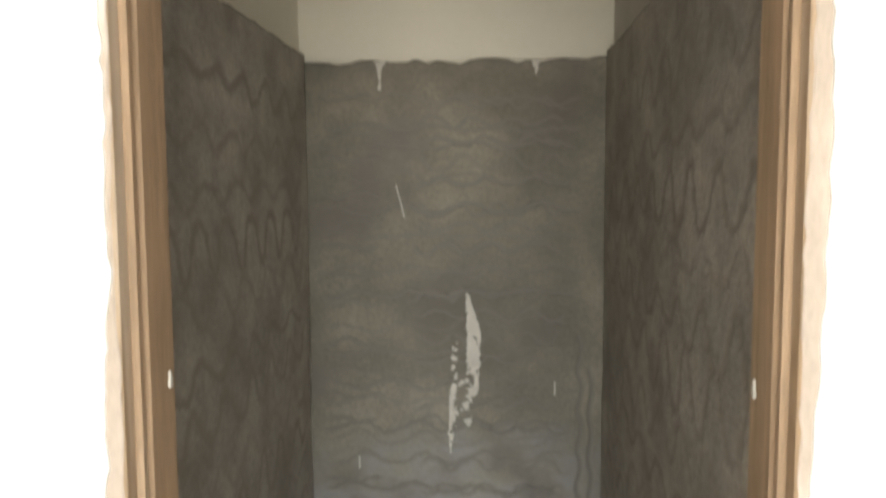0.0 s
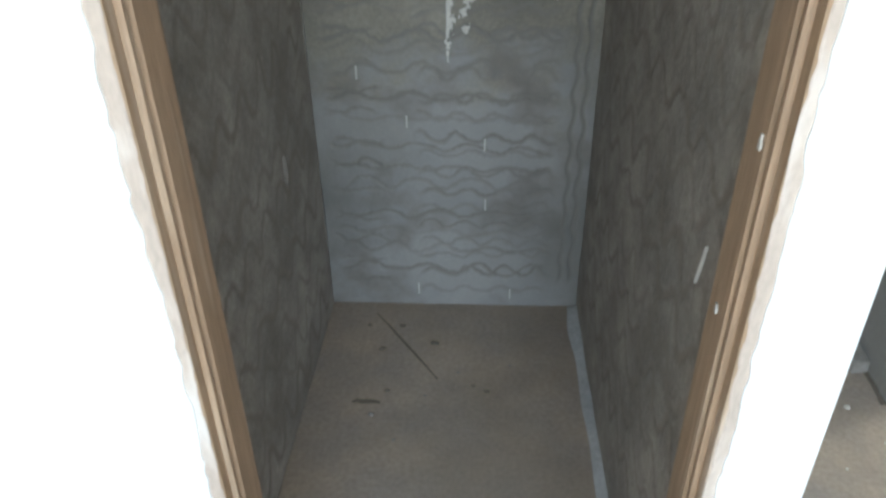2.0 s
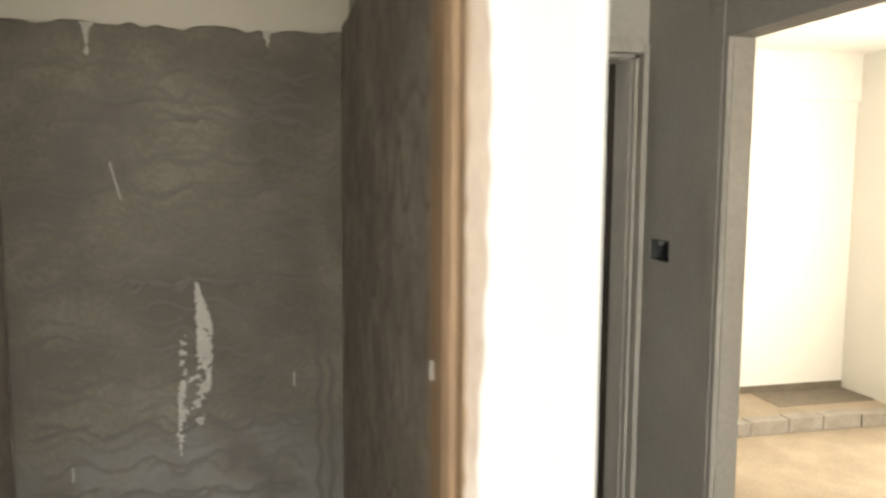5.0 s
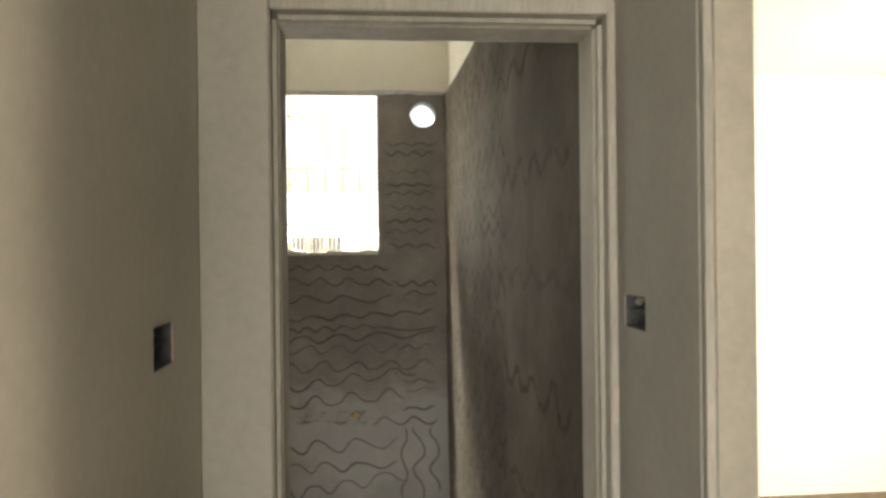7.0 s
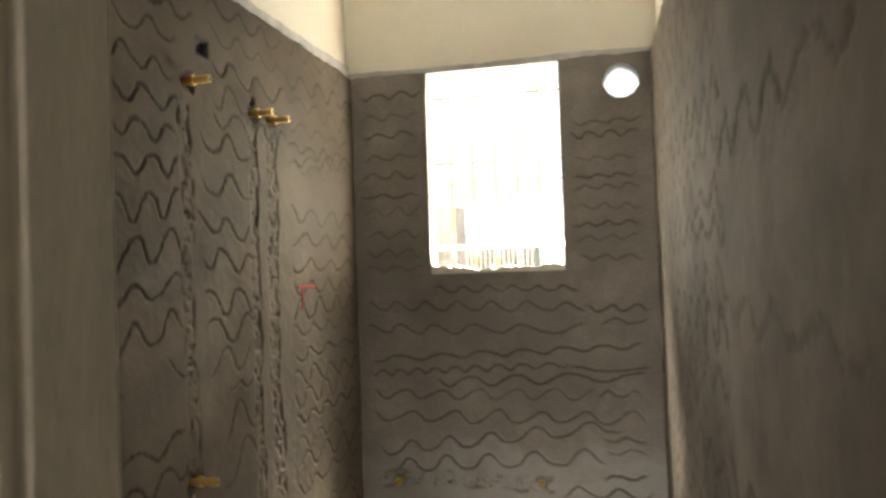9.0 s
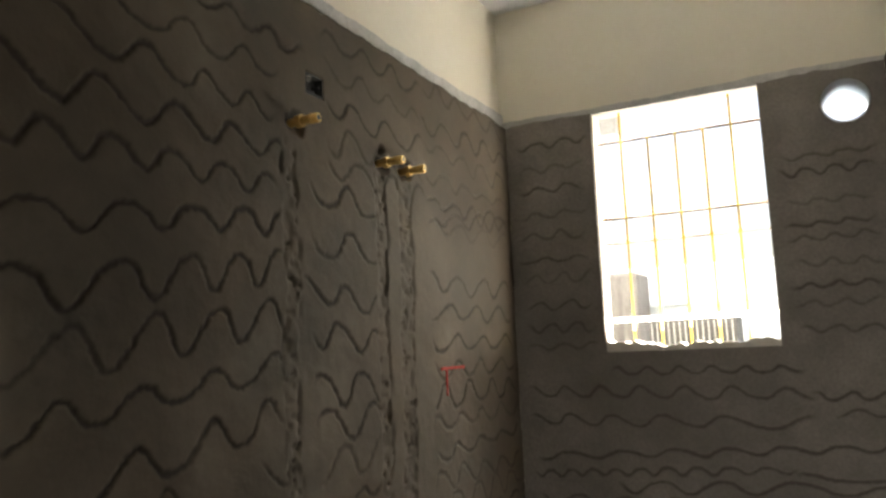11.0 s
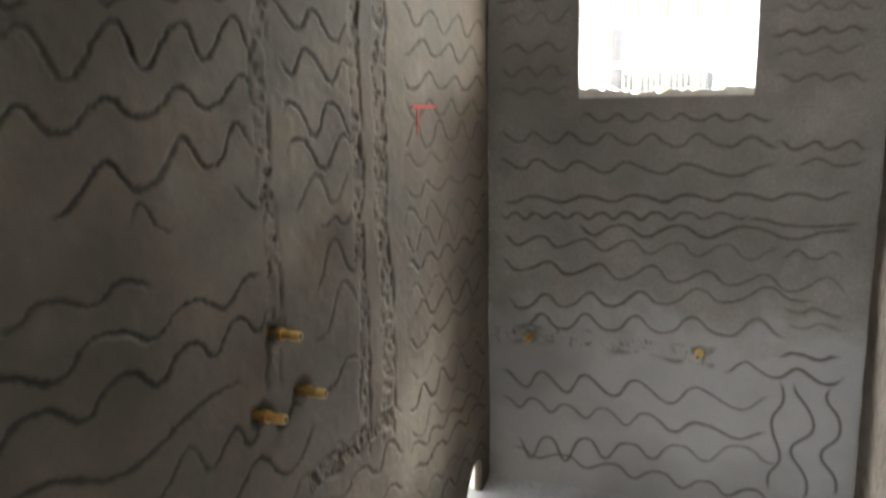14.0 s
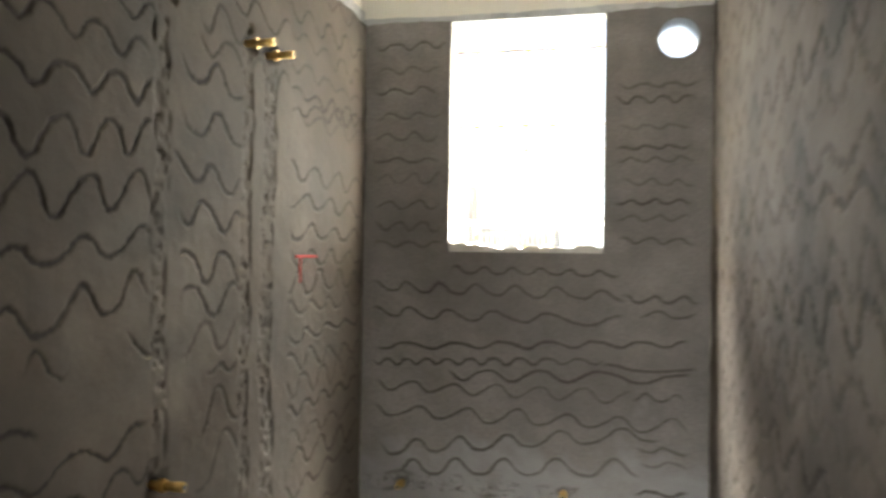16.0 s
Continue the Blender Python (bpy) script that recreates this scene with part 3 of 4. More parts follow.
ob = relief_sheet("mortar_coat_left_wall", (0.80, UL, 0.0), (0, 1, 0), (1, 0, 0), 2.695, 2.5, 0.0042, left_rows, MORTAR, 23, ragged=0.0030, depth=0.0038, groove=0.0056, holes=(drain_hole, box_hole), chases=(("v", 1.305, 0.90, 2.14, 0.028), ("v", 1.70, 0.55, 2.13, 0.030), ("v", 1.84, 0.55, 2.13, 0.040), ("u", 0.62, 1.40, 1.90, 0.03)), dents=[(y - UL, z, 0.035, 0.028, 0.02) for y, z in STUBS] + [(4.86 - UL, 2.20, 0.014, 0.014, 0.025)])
tagged(ob, "grey-brown cement mortar coat with wavy scratches and filled pipe chases", "wall", kind="structure")
right_rows = scratch_rows(spaced(0.10, 2.46, 0.105), 0.030, 0.17, 0.9, 2.66) + scratch_rows(spaced(0.2, 2.4, 0.33), 0.024, 0.22, 0.1, 1.0, 0.6)
ob = relief_sheet("mortar_coat_right_wall", (2.141 + 2.675 * SLANT, 3.16, 0.0), (-SLANT, 1, 0), (-1, -SLANT, 0), 2.675, 2.5, 0.006, right_rows, MORTAR_RIGHT, 37, ragged=0.010, depth=0.004, groove=0.0085, groove_dark=0.8)
tagged(ob, "grey-brown cement mortar coat with smeared wavy scratches", "wall", kind="structure")

back_rows = scratch_rows((1.993, 1.906, 1.841, 1.76, 1.662, 1.596, 1.496, 1.411, 1.31, 1.222, 1.117, 1.064), 0.012, 0.2, 0.02, 0.84)
back_rows += scratch_rows((0.993, 0.948, 0.894, 0.794, 0.72, 0.62, 0.55, 0.488, 0.381, 0.31, 0.245, 0.15), 0.014, 0.18, 0.02, 0.80)
back_rows += scratch_rows(spaced(0.08, 2.02, 0.066), 0.014, 0.125, 0.30, 0.80) + scratch_rows(spaced(0.10, 2.0, 0.09), 0.009, 0.15, 0.02, 0.24)
ob = relief_sheet("mortar_coat_store_back", (0.408, 3.035, 0.0), (1, 0, 0), (0, -1, 0), 0.892, 2.10, 0.0045, back_rows, MORTAR_BACK, 51, ragged=0.003, depth=0.006, groove=0.0065, top_rough=0.010, uprights=[(0.822, 0.005, 0.12, 0, 0.1, 1.3), (0.856, 0.005, 0.14, 2, 0.1, 1.2)])
tagged(ob, "dull grey mortar coat with shallow wavy scratches at the back of the store", "wall", kind="structure")
for name, x, nx, seed, deep in (("mortar_coat_store_left", 0.408, 1, 61, (peg_hole,)), ("mortar_coat_store_right", 1.30, -1, 71, ())):
    side_rows = scratch_rows(spaced(0.12, 2.04, 0.115), 0.036, 0.17, 0.02, 1.34)
    ob = relief_sheet(name, (x, 1.65, 0.0), (0, 1, 0), (nx, 0, 0), 1.385, 2.12, 0.006, side_rows, MORTAR_A, seed, ragged=0.006, depth=0.0015, groove=0.0105, holes=deep)
    tagged(ob, "dull grey mortar coat with smeared wavy scratches", "wall", kind="structure")

# ---- ragged plaster edges and fillets ----


def ragged_strip(name, start, along, across, normal, length, width, mat, seed, rough=0.01, proud=0.004, step=0.012, both=False, taper=0.0, label="", category="plaster edge"):
    """A thin strip of plaster whose far edge is torn."""
    n = max(2, int(length / step))
    a, c, nn, o = Vector(along), Vector(across), Vector(normal), Vector(start)
    t = np.linspace(0, length, n + 1)
    edge = width + rough * (0.9 * value_noise(t, t * 0 + 0.3, seed, 3.0) + 0.4 * value_noise(t, t * 0 + 0.3, seed + 1, 11.0) + 0.25 * value_noise(t, t * 0 + 0.3, seed + 2, 60.0))
    near = rough * value_noise(t, t * 0 + 0.3, seed + 3, 12.0) * 0.6 if both else t * 0
    bm = bmesh.new()
    rows = []
    for k in range(n + 1):
        p = o + a * float(t[k])
        rows.append([bm.verts.new(p + c * float(near[k])), bm.verts.new(p + c * (float(near[k]) + taper) + nn * proud), bm.verts.new(p + c * float(edge[k] - 0.002) + nn * proud), bm.verts.new(p + c * float(edge[k]))])
    for r0, r1 in zip(rows, rows[1:]):
        for k in range(3):
            bm.faces.new((r0[k], r0[k + 1], r1[k + 1], r1[k]))
        bm.faces.new((r0[3], r0[0], r1[0], r1[3]))
    bm.faces.new(rows[0])
    bm.faces.new(rows[-1][::-1])
    bmesh.ops.recalc_face_normals(bm, faces=bm.faces[:])
    return tagged(mesh_object(name, bm, mat), label, category, kind="structure")


ragged_strip("plaster_edge_left", (0.445, 1.5500, 0.0), (0.016, 0, 1), (1, 0, 0), (0, -1, 0), 2.3, 0.090, WHITE, 3, 0.012, 0.0115, taper=0.06, label="torn white plaster edge lapping over the wooden frame")
ragged_strip("plaster_edge_right", (1.385, 1.5500, 0.0), (0, 0, 1), (-1, 0, 0), (0, -1, 0), 2.3, 0.093, WHITE, 8, 0.009, 0.0115, taper=0.06, label="torn white plaster edge lapping over the wooden frame")
ragged_strip("plaster_smear_left", (0.52, 1.5428, 0.0), (0, 0, 1), (1, 0, 0), (0, -1, 0), 2.1, 0.046, SMEAR, 41, 0.006, 0.0012, 0.008, label="pinkish plaster smeared over the edge of the wooden frame")
ragged_strip("plaster_smear_right", (1.318, 1.5428, 0.0), (0, 0, 1), (-1, 0, 0), (0, -1, 0), 2.1, 0.044, SMEAR, 48, 0.007, 0.0012, 0.008, label="pinkish plaster smeared over the edge of the wooden frame")
ragged_strip("skim_left", (0.7705, 3.14, 2.495), (0, 1, 0), (0, 0, 1), (1, 0, 0), 2.72, 0.062, SKIM, 13, 0.010, 0.012, label="rough grey skim line above the mortar coat")
ragged_strip("skim_right", (2.1695 + 2.7 * SLANT, 3.16, 2.495), (-SLANT, 1, 0), (0, 0, 1), (-1, 0, 0), 2.72, 0.03, SKIM, 14, 0.010, 0.012, label="rough grey skim line above the mortar coat")
ragged_strip("skim_window", (0.77, 5.8595, 2.494), (1, 0, 0), (0, 0, 1), (0, -1, 0), 1.4, 0.030, SKIM, 15, 0.008, 0.016, label="rough grey skim line above the window")
ragged_strip("pier_seam", (PX0 - 0.002, PIER_Y + 0.001, 0.0), (0, 0, 1), (1, 0, 0), (0, -1, 0), HEAD_Z, 0.013, JAMB_GREY, 17, 0.004, 0.006, label="brownish plaster seam on the edge of the pier")
ragged_strip("passage_trim", (PX0 + 0.0005, PIER_Y + 0.015, 0.0), (0, 0, 1), (0, 1, 0), (-1, 0, 0), 2.3, 0.05, PUTTY_SHADED, 18, 0.006, 0.004, label="uneven putty band beside the opening")
ragged_strip("sill_lumps", (1.155, 5.838, 1.583), (1, 0, 0), (0, 0, 1), (0, 1, 0), 0.597, 0.016, LIME, 19, 0.030, 0.10, 0.006, label="lumpy pale mortar on the window sill")


def fillet(name, a, b, side, size, mat, seed, label):
    """A hand-smoothed mortar cove where a wall meets the floor."""
    a, b, side = Vector(a), Vector(b), Vector(side)
    n = 60
    bm = bmesh.new()
    rows = []
    for k in range(n + 1):
        p = a.lerp(b, k / n)
        w = size * (1 + 0.25 * float(value_noise(np.array(k * 0.13), np.array(0.4), seed, 1.0)))
        rows.append([bm.verts.new(p + side * (w * (1 - math.sin(q)) - 0.012) + Vector((0, 0, 0.45 * w * (1 - math.cos(q)) - 0.002))) for q in [math.pi / 2 * i / 5 for i in range(6)]])
        rows[-1].append(bm.verts.new(p - side * 0.012 - Vector((0, 0, 0.004))))
    for r0, r1 in zip(rows, rows[1:]):
        for k in range(7):
            bm.faces.new((r0[k], r0[(k + 1) % 7], r1[(k + 1) % 7], r1[k]))
    bm.faces.new(rows[0]), bm.faces.new(rows[-1][::-1])
    bmesh.ops.recalc_face_normals(bm, faces=bm.faces[:])
    return tagged(mesh_object(name, bm, mat, smooth=True), label, "fillet", kind="structure")


fillet("fillet_bath_window", (0.79, 5.835, 0), (2.15, 5.835, 0), (0, -1, 0), 0.17, WET, 2, "sloping cement cove under the window wall")
fillet("fillet_store_right", (1.30, 1.66, 0), (1.30, 3.03, 0), (-1, 0, 0), 0.07, SKIM, 5, "pale mortar cove along the store floor")
fillet("fillet_bath_left", (0.80, 3.15, 0), (0.80, 5.55, 0), (1, 0, 0), 0.05, SCREED, 6, "rough cement cove along the bathroom floor")
fillet("fillet_passage", (PX0, PIER_Y + 0.01, 0), (PX0, 2.95, 0), (-1, 0, 0), 0.05, EARTH, 7, "brown mud smear along the passage wall")

# ---- door frames ----


def door_frame(name, x0, x1, front, back, top, face_mat, reveal_mat, label):
    """Two jambs and a head, each a reveal with a rebate and a moulded front face. x0 and x1 bound the clear opening."""
    base = empty(name, ((x0 + x1) / 2, front, 0))
    inv = Matrix.Translation(-base.location)

    def profile(pairs, put, length):
        bm = bmesh.new()
        lo = [bm.verts.new(put(o, y, 0.0)) for o, y in pairs]
        hi = [bm.verts.new(put(o, y, length)) for o, y in pairs]
        n = len(pairs)
        for k in range(n):
            bm.faces.new((lo[k], lo[(k + 1) % n], hi[(k + 1) % n], hi[k]))
        bm.faces.new(lo[::-1]), bm.faces.new(hi)
        bmesh.ops.recalc_face_normals(bm, faces=bm.faces[:])
        bm.transform(inv)
        return bm

    d = back - front
    reveal = [(0.0, back), (0.0, front + 0.42 * d), (0.004, front + 0.39 * d), (0.007, front + 0.36 * d), (0.007, front + 0.33 * d), (0.002, front + 0.31 * d), (0.002, front + 0.24 * d), (0.008, front + 0.22 * d), (0.055, front + 0.22 * d), (0.055, back)]
    face = [(0.010, front + 0.218 * d), (0.010, front + 0.02 * d), (0.013, front), (0.036, front), (0.055, front + 0.002), (0.055, front + 0.218 * d)]
    for sign, x in ((-1, x0), (1, x1)):
        jamb = part("jamb", profile(reveal, lambda o, y, z: (x + sign * o, y, z), top), reveal_mat, base)
        part("jamb_face", profile(face, lambda o, y, z: (x + sign * o, y, z), top + 0.036), face_mat, jamb, "plaster-smeared front face")
    head = part("head", profile(reveal, lambda o, y, s: (x0 + 0.001 + s * (x1 - x0 - 0.002), y, top + o), 1.0), reveal_mat, base)
    part("head_face", profile(face, lambda o, y, s: (x0 - 0.009 + s * (x1 - x0 + 0.018), y, top + o), 1.0), face_mat, head)
    return tagged(base, label, "door frame")


door_frame("door_frame", 0.577, 1.262, 1.543, 1.652, 2.075, WOOD_PALE, WOOD, "raw brown wooden door frame smeared with plaster, without a door")
door_frame("door_frame", 1.544, 2.178, 2.948, 3.12, 2.065, JAMB_GREY, JAMB_GREY, "dusty primed wooden door frame of the bathroom, without a door")

# ---- lime splashes on the store's back wall ----


def splash(name, origin, u_dir, normal, width, height, inside, mat, label, cell=0.004, thick=0.003):
    """A splash of dried lime: only the cells within its shape, slightly raised."""
    nu, nv = int(width / cell), int(height / cell)
    o, ud, nd = Vector(origin), Vector(u_dir), Vector(normal)
    bm = bmesh.new()
    top = {}

    def vert(i, j):
        if (i, j) not in top:
            top[i, j] = bm.verts.new(o + ud * (i * cell) + Vector((0, 0, j * cell)) + nd * thick)
        return top[i, j]

    for i in range(nu):
        for j in range(nv):
            if inside((i + 0.5) * cell, (j + 0.5) * cell):
                bm.faces.new((vert(i, j), vert(i + 1, j), vert(i + 1, j + 1), vert(i, j + 1)))
    rim = [e for e in bm.edges if len(e.link_faces) == 1]
    out = bmesh.ops.extrude_edge_only(bm, edges=rim)["geom"]
    bmesh.ops.translate(bm, verts=[g for g in out if isinstance(g, bmesh.types.BMVert)], vec=-nd * (thick + 0.004))
    bmesh.ops.recalc_face_normals(bm, faces=bm.faces[:])
    return tagged(mesh_object(name, bm, mat), label, "splash")


def speck(u, v, s, scale):
    return float(value_noise(np.array(u), np.array(v), s, scale))


def big_splash(u, v):
    z = v + 0.91
    rag = 0.004 * speck(u, v, 15, 90) + 0.003 * speck(u, v, 16, 200)
    crumb = speck(u, v, 5, 70) + 0.7 * speck(u, v, 17, 150)
    core = 0.072 + 0.018 * min(1, (1.41 - z) / 0.12) - 0.01 * max(0, (1.2 - z) / 0.2)
    wide = 0.018 * min(1, max(0, (1.41 - z) / 0.1)) * (1.0 if z > 1.12 else max(0.15, (z - 1.03) / 0.09)) + 0.002
    right = 1.03 < z < 1.41 and abs(u - core) < wide + rag and crumb > -1.0 + 1.3 * max(0, (1.22 - z) / 0.15)
    left = 0.915 < z < 1.27 and abs(u - (0.027 - 0.04 * (1.1 - z))) < 0.009 * min(1, (z - 0.905) / 0.06) + rag and crumb > (-0.45 if z < 1.12 else 0.35)
    bridge = 1.0 < z < 1.14 and 0.015 < u < 0.085 and crumb > 0.35
    return right or left or bridge


def drip(du, dv):
    """A lime run: wide at the top, narrow and ragged below."""
    return lambda u, v: abs(u - du) < 0.0035 + 0.9 * max(0, v - dv) ** 1.3 + 0.004 * speck(u, v, 21, 120)


splash("lime_splash", (0.82, 3.035, 0.91), (1, 0, 0), (0, -1, 0), 0.12, 0.51, big_splash, LIME, "long dried pale lime splash on the store wall", cell=0.0022, thick=0.002)
splash("lime_drip", (0.60, 3.034, 2.018), (1, 0, 0), (0, -1, 0), 0.10, 0.085, drip(0.033, 0.045), LIME, "pale lime drip at the top of the mortar", cell=0.0025)
splash("lime_drip", (1.045, 3.034, 2.06), (1, 0, 0), (0, -1, 0), 0.09, 0.04, drip(0.050, 0.012), LIME, "pale lime drip at the top of the mortar", cell=0.0025)
splash("lime_scratch", (0.672, 3.034, 1.64), (1, 0, 0), (0, -1, 0), 0.035, 0.1, lambda u, v: abs(u - (0.031 - 0.25 * v)) < 0.002, LIME, "thin pale scratch on the store wall", cell=0.003, thick=0.002)
for x, z in ((0.70, 0.70), (0.95, 0.62), (0.955, 0.40), (0.72, 0.05), (1.05, 0.03), (1.15, 1.10), (0.55, 0.86)):
    splash("lime_speck", (x, 3.034, z), (1, 0, 0), (0, -1, 0), 0.012, 0.04, lambda u, v: abs(u - 0.006) < 0.003 - 0.09 * abs(v - 0.018), LIME, "small pale lime speck on mortar", cell=0.002, thick=0.003)
splash("lime_scratch", (1.2995, 1.80, 0.95), (0, 1, 0), (-1, 0, 0), 0.04, 0.085, lambda u, v: abs(u - (0.034 - 0.28 * v)) < 0.001 + 0.05 * (v if v < 0.04 else 0.08 - v) + 0.0012 * speck(u, v, 33, 150), LIME, "pale trowel scratch on the store side wall", cell=0.002)
for x, nx, y, z, h in ((1.262, -1, 1.638, 1.49, 0.024), (0.577, 1, 1.638, 1.495, 0.022), (1.262, -1, 1.60, 1.295, 0.022), (1.262, -1, 1.62, 1.05, 0.015)):
    splash("paint_chip", (x + nx * 0.0005, y - 0.01, z), (0, 1, 0), (nx, 0, 0), 0.02, h, lambda u, v: abs(u - 0.01) < 0.0028 - 22 * (v - h / 2) ** 2 + 0.0022 * speck(u, v, 31, 220), LIME, "pale plaster drop on the wooden frame", cell=0.002, thick=0.002)

# ---- wall boxes ----


def wall_box(name, place, wide, tall, deep, turn, label):
    """An open steel box let into a wall, its mouth flush with the face. turn: degrees about z; at 0 it opens towards -y."""
    base = empty(name, place)
    base.rotation_euler = (0, 0, radians(turn))
    t = 0.002
    w, h = wide / 2 - 0.001, tall / 2 - 0.001
    part("back_plate", boxes((-w, w, deep - t, deep, -h, h)), DARK, base)
    part("side_plate", boxes((-w, -w + t, 0.001, deep - t, -h, h)), DARK, base)
    part("side_plate", boxes((w - t, w, 0.001, deep - t, -h, h)), DARK, base)
    part("side_plate", boxes((-w + t, w - t, 0.001, deep - t, -h, -h + t)), DARK, base)
    part("side_plate", boxes((-w + t, w - t, 0.001, deep - t, h - t, h)), DARK, base)
    for q in (-1, 1):
        bm = bmesh.new()
        tube(bm, (q * w * 0.62, 0.004, 0), (q * w * 0.62, deep - t, 0), 0.004, 10)
        part("screw_lug", bm, DARK, base)
    bm = bmesh.new()
    tube(bm, (-w * 0.3, deep * 0.5, h - t), (-w * 0.45, deep * 0.3, h * 0.5), 0.008, 12)
    part("conduit_end", bm, CONCRETE, base, "grey plastic conduit end")
    return tagged(base, label, "electrical box")


wall_box("switch_box", (1.3995, (SLOT[0] + SLOT[1]) / 2, (SLOT[2] + SLOT[3]) / 2), SLOT[1] - SLOT[0], SLOT[3] - SLOT[2], 0.045, 90, "empty dark switch box let into the puttied passage wall")
wall_box("switch_box", (PX0 + 0.0005, (SLOT_R[0] + SLOT_R[1]) / 2, (SLOT_R[2] + SLOT_R[3]) / 2), SLOT_R[1] - SLOT_R[0], SLOT_R[3] - SLOT_R[2], 0.045, -90, "empty dark switch box beside the bathroom doorway")
wall_box("geyser_box", (0.799, 4.546, 2.294), 0.072, 0.052, 0.027, 90, "small empty dark box let into the mortar")

# ---- brass pipe ends ----


def pipe_stub(place, turn, length):
    base = empty("brass_pipe_stub", place)
    base.rotation_euler = (0, 0, radians(turn))
    bm = bmesh.new()
    tube(bm, (-0.025, 0, 0), (length - 0.022, 0, 0), 0.0105, 18)
    part("body", bm, BRASS, base, smooth=False)
    bm = bmesh.new()
    tube(bm, (0.008, 0, 0), (0.022, 0, 0), 0.0165, 6)
    part("hex_collar", bm, BRASS, base)
    for k in range(5):
        bm = bmesh.new()
        tube(bm, (length - 0.021 + 0.004 * k, 0, 0), (length - 0.0185 + 0.004 * k, 0, 0), 0.0122, 18, 0.0112)
        part("thread_ring", bm, BRASS, base)
    bm = bmesh.new()
    tube(bm, (length - 0.022, 0, 0), (length, 0, 0), 0.0108, 18)
    part("threaded_end", bm, BRASS, base)
    # flat dark disc stands in for the shade inside an open pipe
    bm = bmesh.new()
    tube(bm, (length - 0.001, 0, 0), (length + 0.0006, 0, 0), 0.0072, 16)
    part("bore", bm, DARK, base, "dark disc painted as the shaded bore")
    return tagged(base, "unfinished brass pipe end sticking out of the mortar", "pipe", "brass pipe ends")


for y, z in STUBS:
    pipe_stub((0.798, y, z), 0, 0.070)
for x, z in TAPS:
    pipe_stub((x, 5.837, z), -90, 0.060)

# ---- red chalk mark ----
mark = empty("chalk_mark", (0.8015, 5.22, 1.56))
part("chalk_stroke", boxes((-0.002, 0.0015, -0.045, 0.125, -0.004, 0.005), bevel=0.001), RED, mark)
part("chalk_stroke", boxes((-0.002, 0.0012, -0.012, -0.003, -0.085, -0.005), bevel=0.001), RED, mark)
tagged(mark, "red chalk level mark on the mortar", "mark")

# ---- exhaust sleeve ----
sleeve = bmesh.new()
n = 40
rings = []
for y, r in ((5.832, 0.0745), (6.09, 0.0745), (6.09, 0.0705), (5.832, 0.0705)):
    rings.append([sleeve.verts.new((cx + r * math.cos(2 * math.pi * k / n), y, cz + r * math.sin(2 * math.pi * k / n))) for k in range(n)])
for a, b in zip(rings, rings[1:] + rings[:1]):
    for k in range(n):
        sleeve.faces.new((a[k], a[(k + 1) % n], b[(k + 1) % n], b[k]))
bmesh.ops.recalc_face_normals(sleeve, faces=sleeve.faces[:])
tagged(mesh_object("exhaust_sleeve", sleeve, PVC, smooth=True), "pale grey plastic exhaust sleeve through the wall", "pipe")

# ---- window grille ----
grille = empty("window_grille", (1.4535, 5.90, 1.585))
gi = Matrix.Translation(-grille.location)


def bar(name, a, b, r, mat, label="", segments=10):
    bm = bmesh.new()
    tube(bm, a, b, r, segments)
    bm.transform(gi)
    return part(name, bm, mat, grille, label)


for k, x in enumerate((1.248, 1.349, 1.451, 1.551, 1.648)):
    bar("upright_bar", (x, 5.90, 1.58), (x, 5.90, 2.505 if k in (0, 4) else 2.387), 0.0045, IRON)
    bar("collar", (x, 5.90, 1.984), (x, 5.90, 2.0), 0.0068, IRON)
for z, r in ((2.387, 0.006), (2.088, 0.006), (1.992, 0.004)):
    bar("cross_bar", (1.15, 5.905, z), (1.757, 5.905, z), r, IRON_DARK)
bm = boxes((1.175, 1.757, 5.893, 5.913, 1.693, 1.710), bevel=0.002)
bm.transform(gi)
part("bottom_rail", bm, IRON_WHITE, grille, "white painted bottom rail")
tagged(grille, "thin iron window grille with five uprights, yellow for the glare", "grille")

# ---- passage clutter ----


def lump(name, place, size, mat, seed, label, category):
    bm = bmesh.new()
    bmesh.ops.create_icosphere(bm, subdivisions=2, radius=1.0)
    for v in bm.verts:
        k = 1 + 0.35 * noise.noise(v.co * 1.7 + Vector((seed, 0, 0)))
        v.co = Vector((v.co.x * size[0] * k, v.co.y * size[1] * k, max(-0.35, v.co.z) * size[2] * k))
    low = min(v.co.z for v in bm.verts)
    for v in bm.verts:
        v.co.z -= low
        if v.co.z < size[2] * 0.12:
            v.co.z = 0.0
    ob = mesh_object(name, bm, mat)
    ob.location = place
    return tagged(ob, label, category)


block = boxes((2.146, 2.199, 2.70, 2.82, 0.0, 0.055), bevel=0.008)
for v in block.verts:
    v.co += Vector((0.01, 0.012, 0.008)) * noise.noise(v.co * 14)
    v.co.z = max(v.co.z, 0.0)
tagged(mesh_object("cement_block", block, BRICK), "broken grey cement block on the passage floor", "block")
lump("dark_lump", (2.15, 2.90, 0), (0.035, 0.03, 0.03), EARTH, 3, "brown clod of mud by the wall", "rubble")
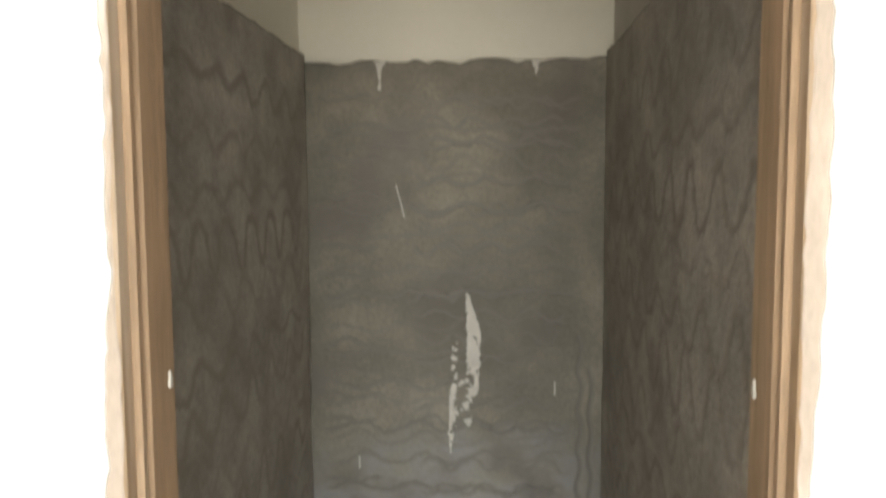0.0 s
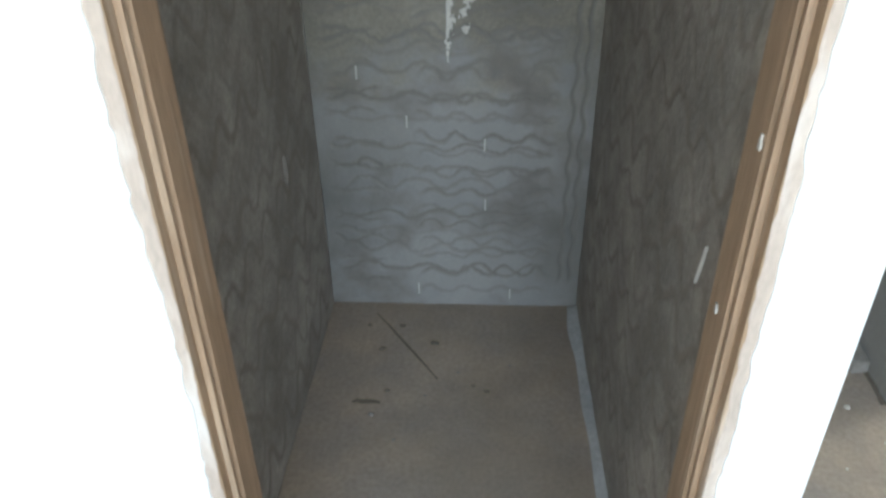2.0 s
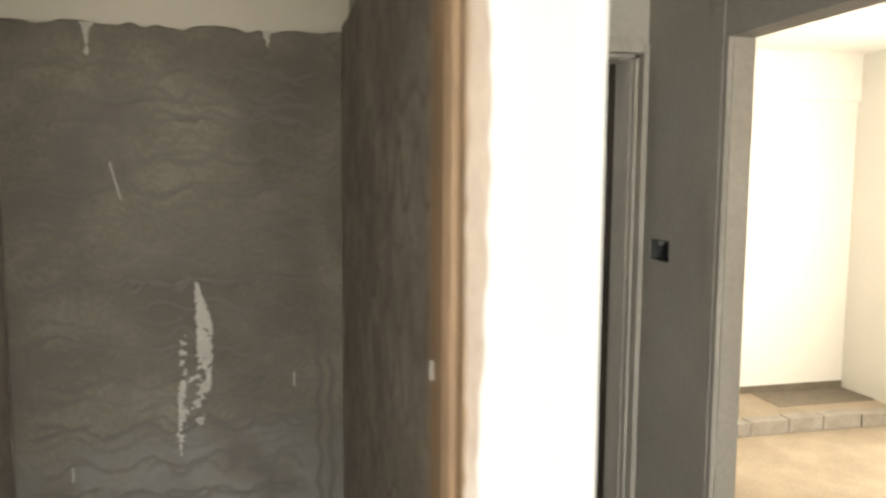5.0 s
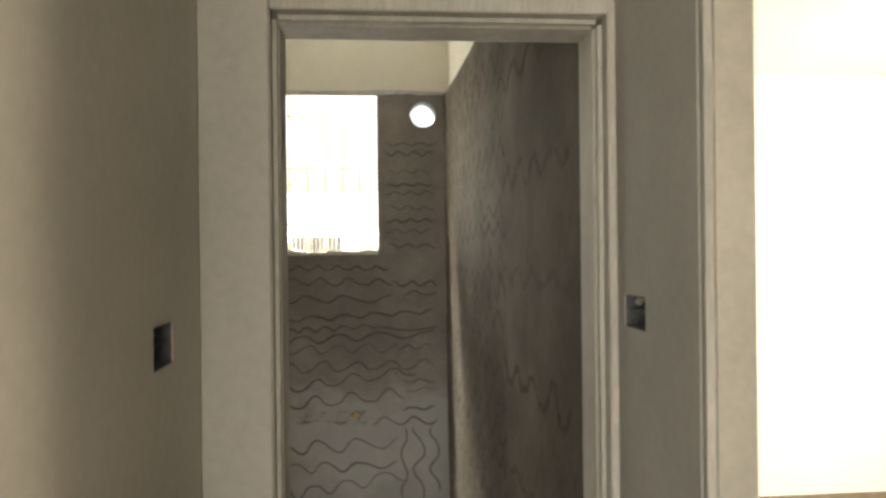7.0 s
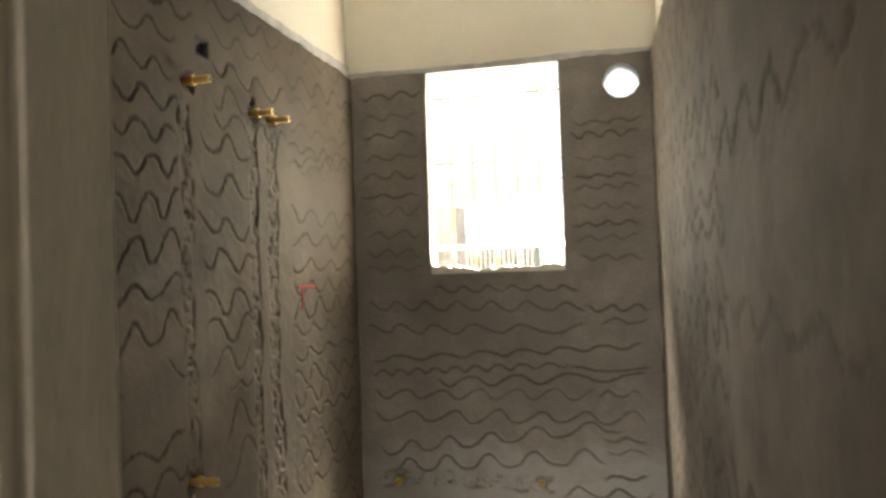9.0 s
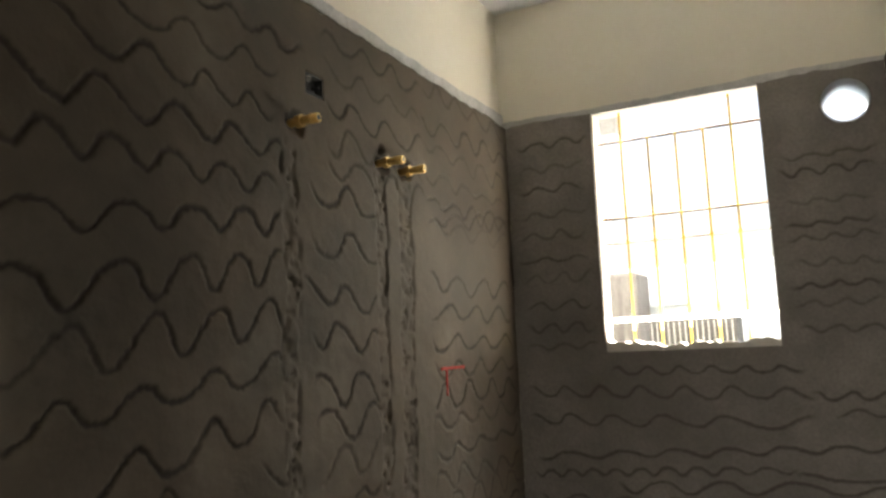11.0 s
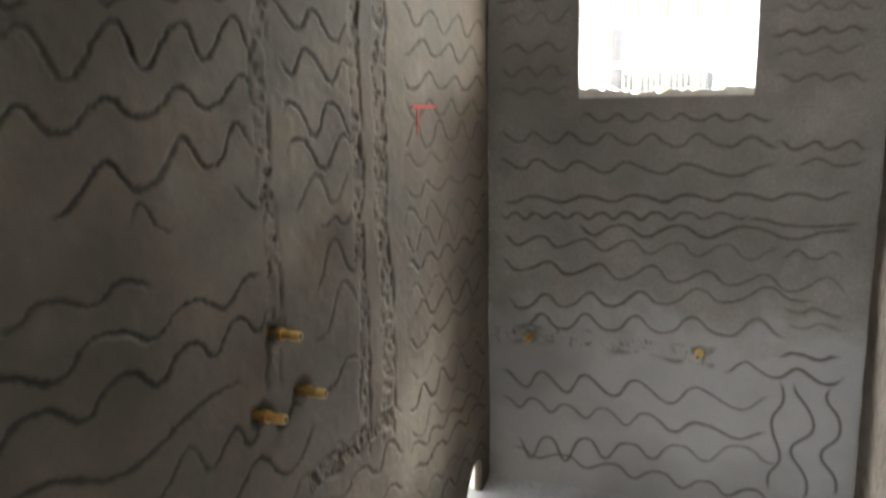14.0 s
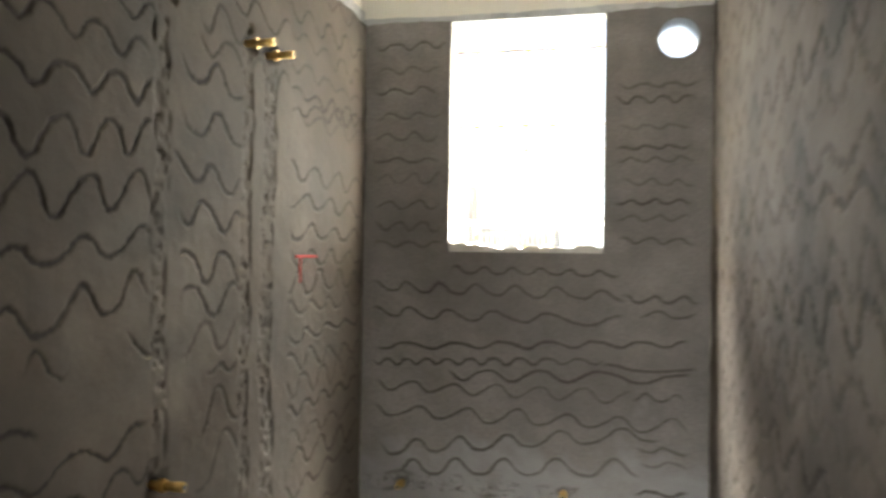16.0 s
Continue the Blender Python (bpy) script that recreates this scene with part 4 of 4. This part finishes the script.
for k, (x, y, r) in enumerate(((2.075, 2.544, 0.010), (1.894, 2.123, 0.009), (2.13, 2.40, 0.006), (1.98, 2.30, 0.005), (0.62, 2.46, 0.010), (0.70, 2.36, 0.006), (0.88, 2.66, 0.006), (0.78, 2.55, 0.005), (1.05, 2.7, 0.005))):
    lump("plaster_chip", (x, y, 0), (r, r * 0.8, r * 0.6), LIME if k < 4 else BRICK, k, "small plaster chip lying on the cement floor", "rubble")

# pits in the store floor, their shade drawn as flat dark lumps
for k, (x, y, r) in enumerate(((0.677, 2.897, 0.012), (0.796, 2.805, 0.016), (0.974, 2.574, 0.010), (0.659, 2.567, 0.010), (0.62, 2.77, 0.013), (0.93, 2.60, 0.007), (0.56, 2.90, 0.009))):
    lump("dark_lump", (x, y, 0), (r, r * 0.7, r * 0.35), EARTH, 20 + k, "flat dark lump standing in for a shaded pit in the store floor", "rubble")


def thin_mark(name, a, b, wide, up, mat, label, category):
    """A thin drawn or scraped line between two points of a surface, standing 1 mm proud of it."""
    a, b, up = Vector(a), Vector(b), Vector(up)
    side = (b - a).normalized().cross(up) * wide / 2
    bm = bmesh.new()
    rows = []
    for k in range(13):
        p = a.lerp(b, k / 12) + side * 0.5 * noise.noise(Vector((k * 0.7, 1.3, 0)))
        q = 0.35 + 0.65 * math.sin(math.pi * (0.08 + 0.84 * k / 12))
        rows.append([bm.verts.new(p + side * q), bm.verts.new(p + up * 0.001), bm.verts.new(p - side * q)])
    for r0, r1 in zip(rows, rows[1:]):
        for k in range(3):
            bm.faces.new((r0[k], r0[(k + 1) % 3], r1[(k + 1) % 3], r1[k]))
    bm.faces.new(rows[0]), bm.faces.new(rows[-1][::-1])
    bmesh.ops.recalc_face_normals(bm, faces=bm.faces[:])
    return tagged(mesh_object(name, bm, mat), label, category)


thin_mark("floor_scratch", (0.58, 2.969, 0), (0.817, 2.625, 0), 0.010, (0, 0, 1), EARTH, "straight dark scratch across the cement floor", "mark")
# slot in the floor, its shade drawn as a dark raised line
thin_mark("floor_scratch", (0.553, 2.519, 0), (0.643, 2.516, 0), 0.020, (0, 0, 1), EARTH, "short dark line for a shaded slot in the cement floor", "mark")
thin_mark("pencil_line", (0.538, 1.5495, 1.50), (0.523, 1.5495, 1.243), 0.0022, (0, -1, 0), CASING, "thin grey pencil line on the white wall", "mark")

# ---- bright room: kerb with fill ----
tagged(mesh_object("sand_fill", boxes((2.415, 5.44, 5.205, 5.78, 0.0, 0.07)), SAND), "low bed of sandy fill behind the kerb", "fill", kind="structure")
tagged(mesh_object("damp_bed", boxes((4.62, 5.435, 5.42, 5.775, 0.07, 0.076), bevel=0.003), EARTH), "dark damp patch of mortar on the fill", "mortar bed", kind="structure")
tagged(mesh_object("dark_skirt", boxes((2.415, 5.43, 5.762, 5.779, 0.07, 0.125), bevel=0.004), EARTH), "dark line along the wall foot", "skirting", kind="structure")
kerb = empty("kerb", (2.42, 5.15, 0))
x = 0.0
while x < 2.95:
    w = 0.29 + rng.uniform(-0.03, 0.03)
    dz, dy = rng.uniform(-0.006, 0.004), rng.uniform(-0.006, 0.006)
    bm = boxes((x, min(x + w - 0.007, 3.015), -0.05 + dy, 0.05 + dy, 0.0, 0.10 + dz), bevel=0.006)
    part("kerb_block", bm, BRICK, kerb)
    x += w
tagged(kerb, "low kerb of grey cement blocks in the bright room", "kerb")

# ---- outside ----
structure("ground", [(-300, 300, -300, 300, -6.4, -6.2)], EARTH, "bare brown earth far below", "ground")
house = empty("neighbour_house", (1.0, 9.0, -6.2))
hi = Matrix.Translation(-house.location)


def house_part(name, mat, *sizes, bevel=0.0, parent=None, label=""):
    bm = boxes(*sizes, bevel=bevel)
    bm.transform(hi)
    return part(name, bm, mat, parent or house, label)


house_part("wall", BLUE_WALL, (-7, 9, 8.6, 14, -6.2, 2.06))
house_part("parapet_coping", BLUE_WALL, (-7.05, 9.05, 8.57, 8.85, 2.06, 2.14), bevel=0.01)
house_part("ledge", BLUE_WALL, (-7, 9, 8.44, 8.6, 1.856, 1.925), bevel=0.01, label="pale painted ledge")
roof_box = house_part("roof_box", CONCRETE, (0.17, 0.43, 9.4, 9.65, 3.40, 3.62), bevel=0.01, label="small grey box on an added white post")
# support added to carry the box, white against the bright sky
house_part("post", IRON_WHITE, (0.28, 0.30, 9.5, 9.52, 2.06, 3.40), parent=roof_box)
house_part("column", COLUMN, (0.565, 0.80, 8.05, 8.44, -6.2, 2.07), bevel=0.02, label="streaked concrete column")
tagged(house, "pale blue neighbouring house with a concrete parapet", "house")
unit = empty("louvred_unit", (1.22, 7.6, 1.40))
ui = Matrix.Translation(-unit.location)
bm = boxes((0.985, 1.455, 7.425, 7.75, 1.42, 1.738), bevel=0.012)
bm.transform(ui)
part("casing", bm, CASING, unit, "dark grey metal casing")
for k in range(15):
    bm = boxes((1.002 + 0.0307 * k, 1.0065 + 0.0307 * k, 7.40, 7.425, 1.45, 1.715))
    bm.transform(ui)
    part("slat", bm, SLAT, unit)
bm = boxes((0.965, 1.475, 7.40, 8.60, 1.385, 1.42), bevel=0.004)
bm.transform(ui)
part("shelf", bm, CONCRETE, unit)
tagged(unit, "grey outdoor unit with upright slats on the house wall", "outdoor unit")
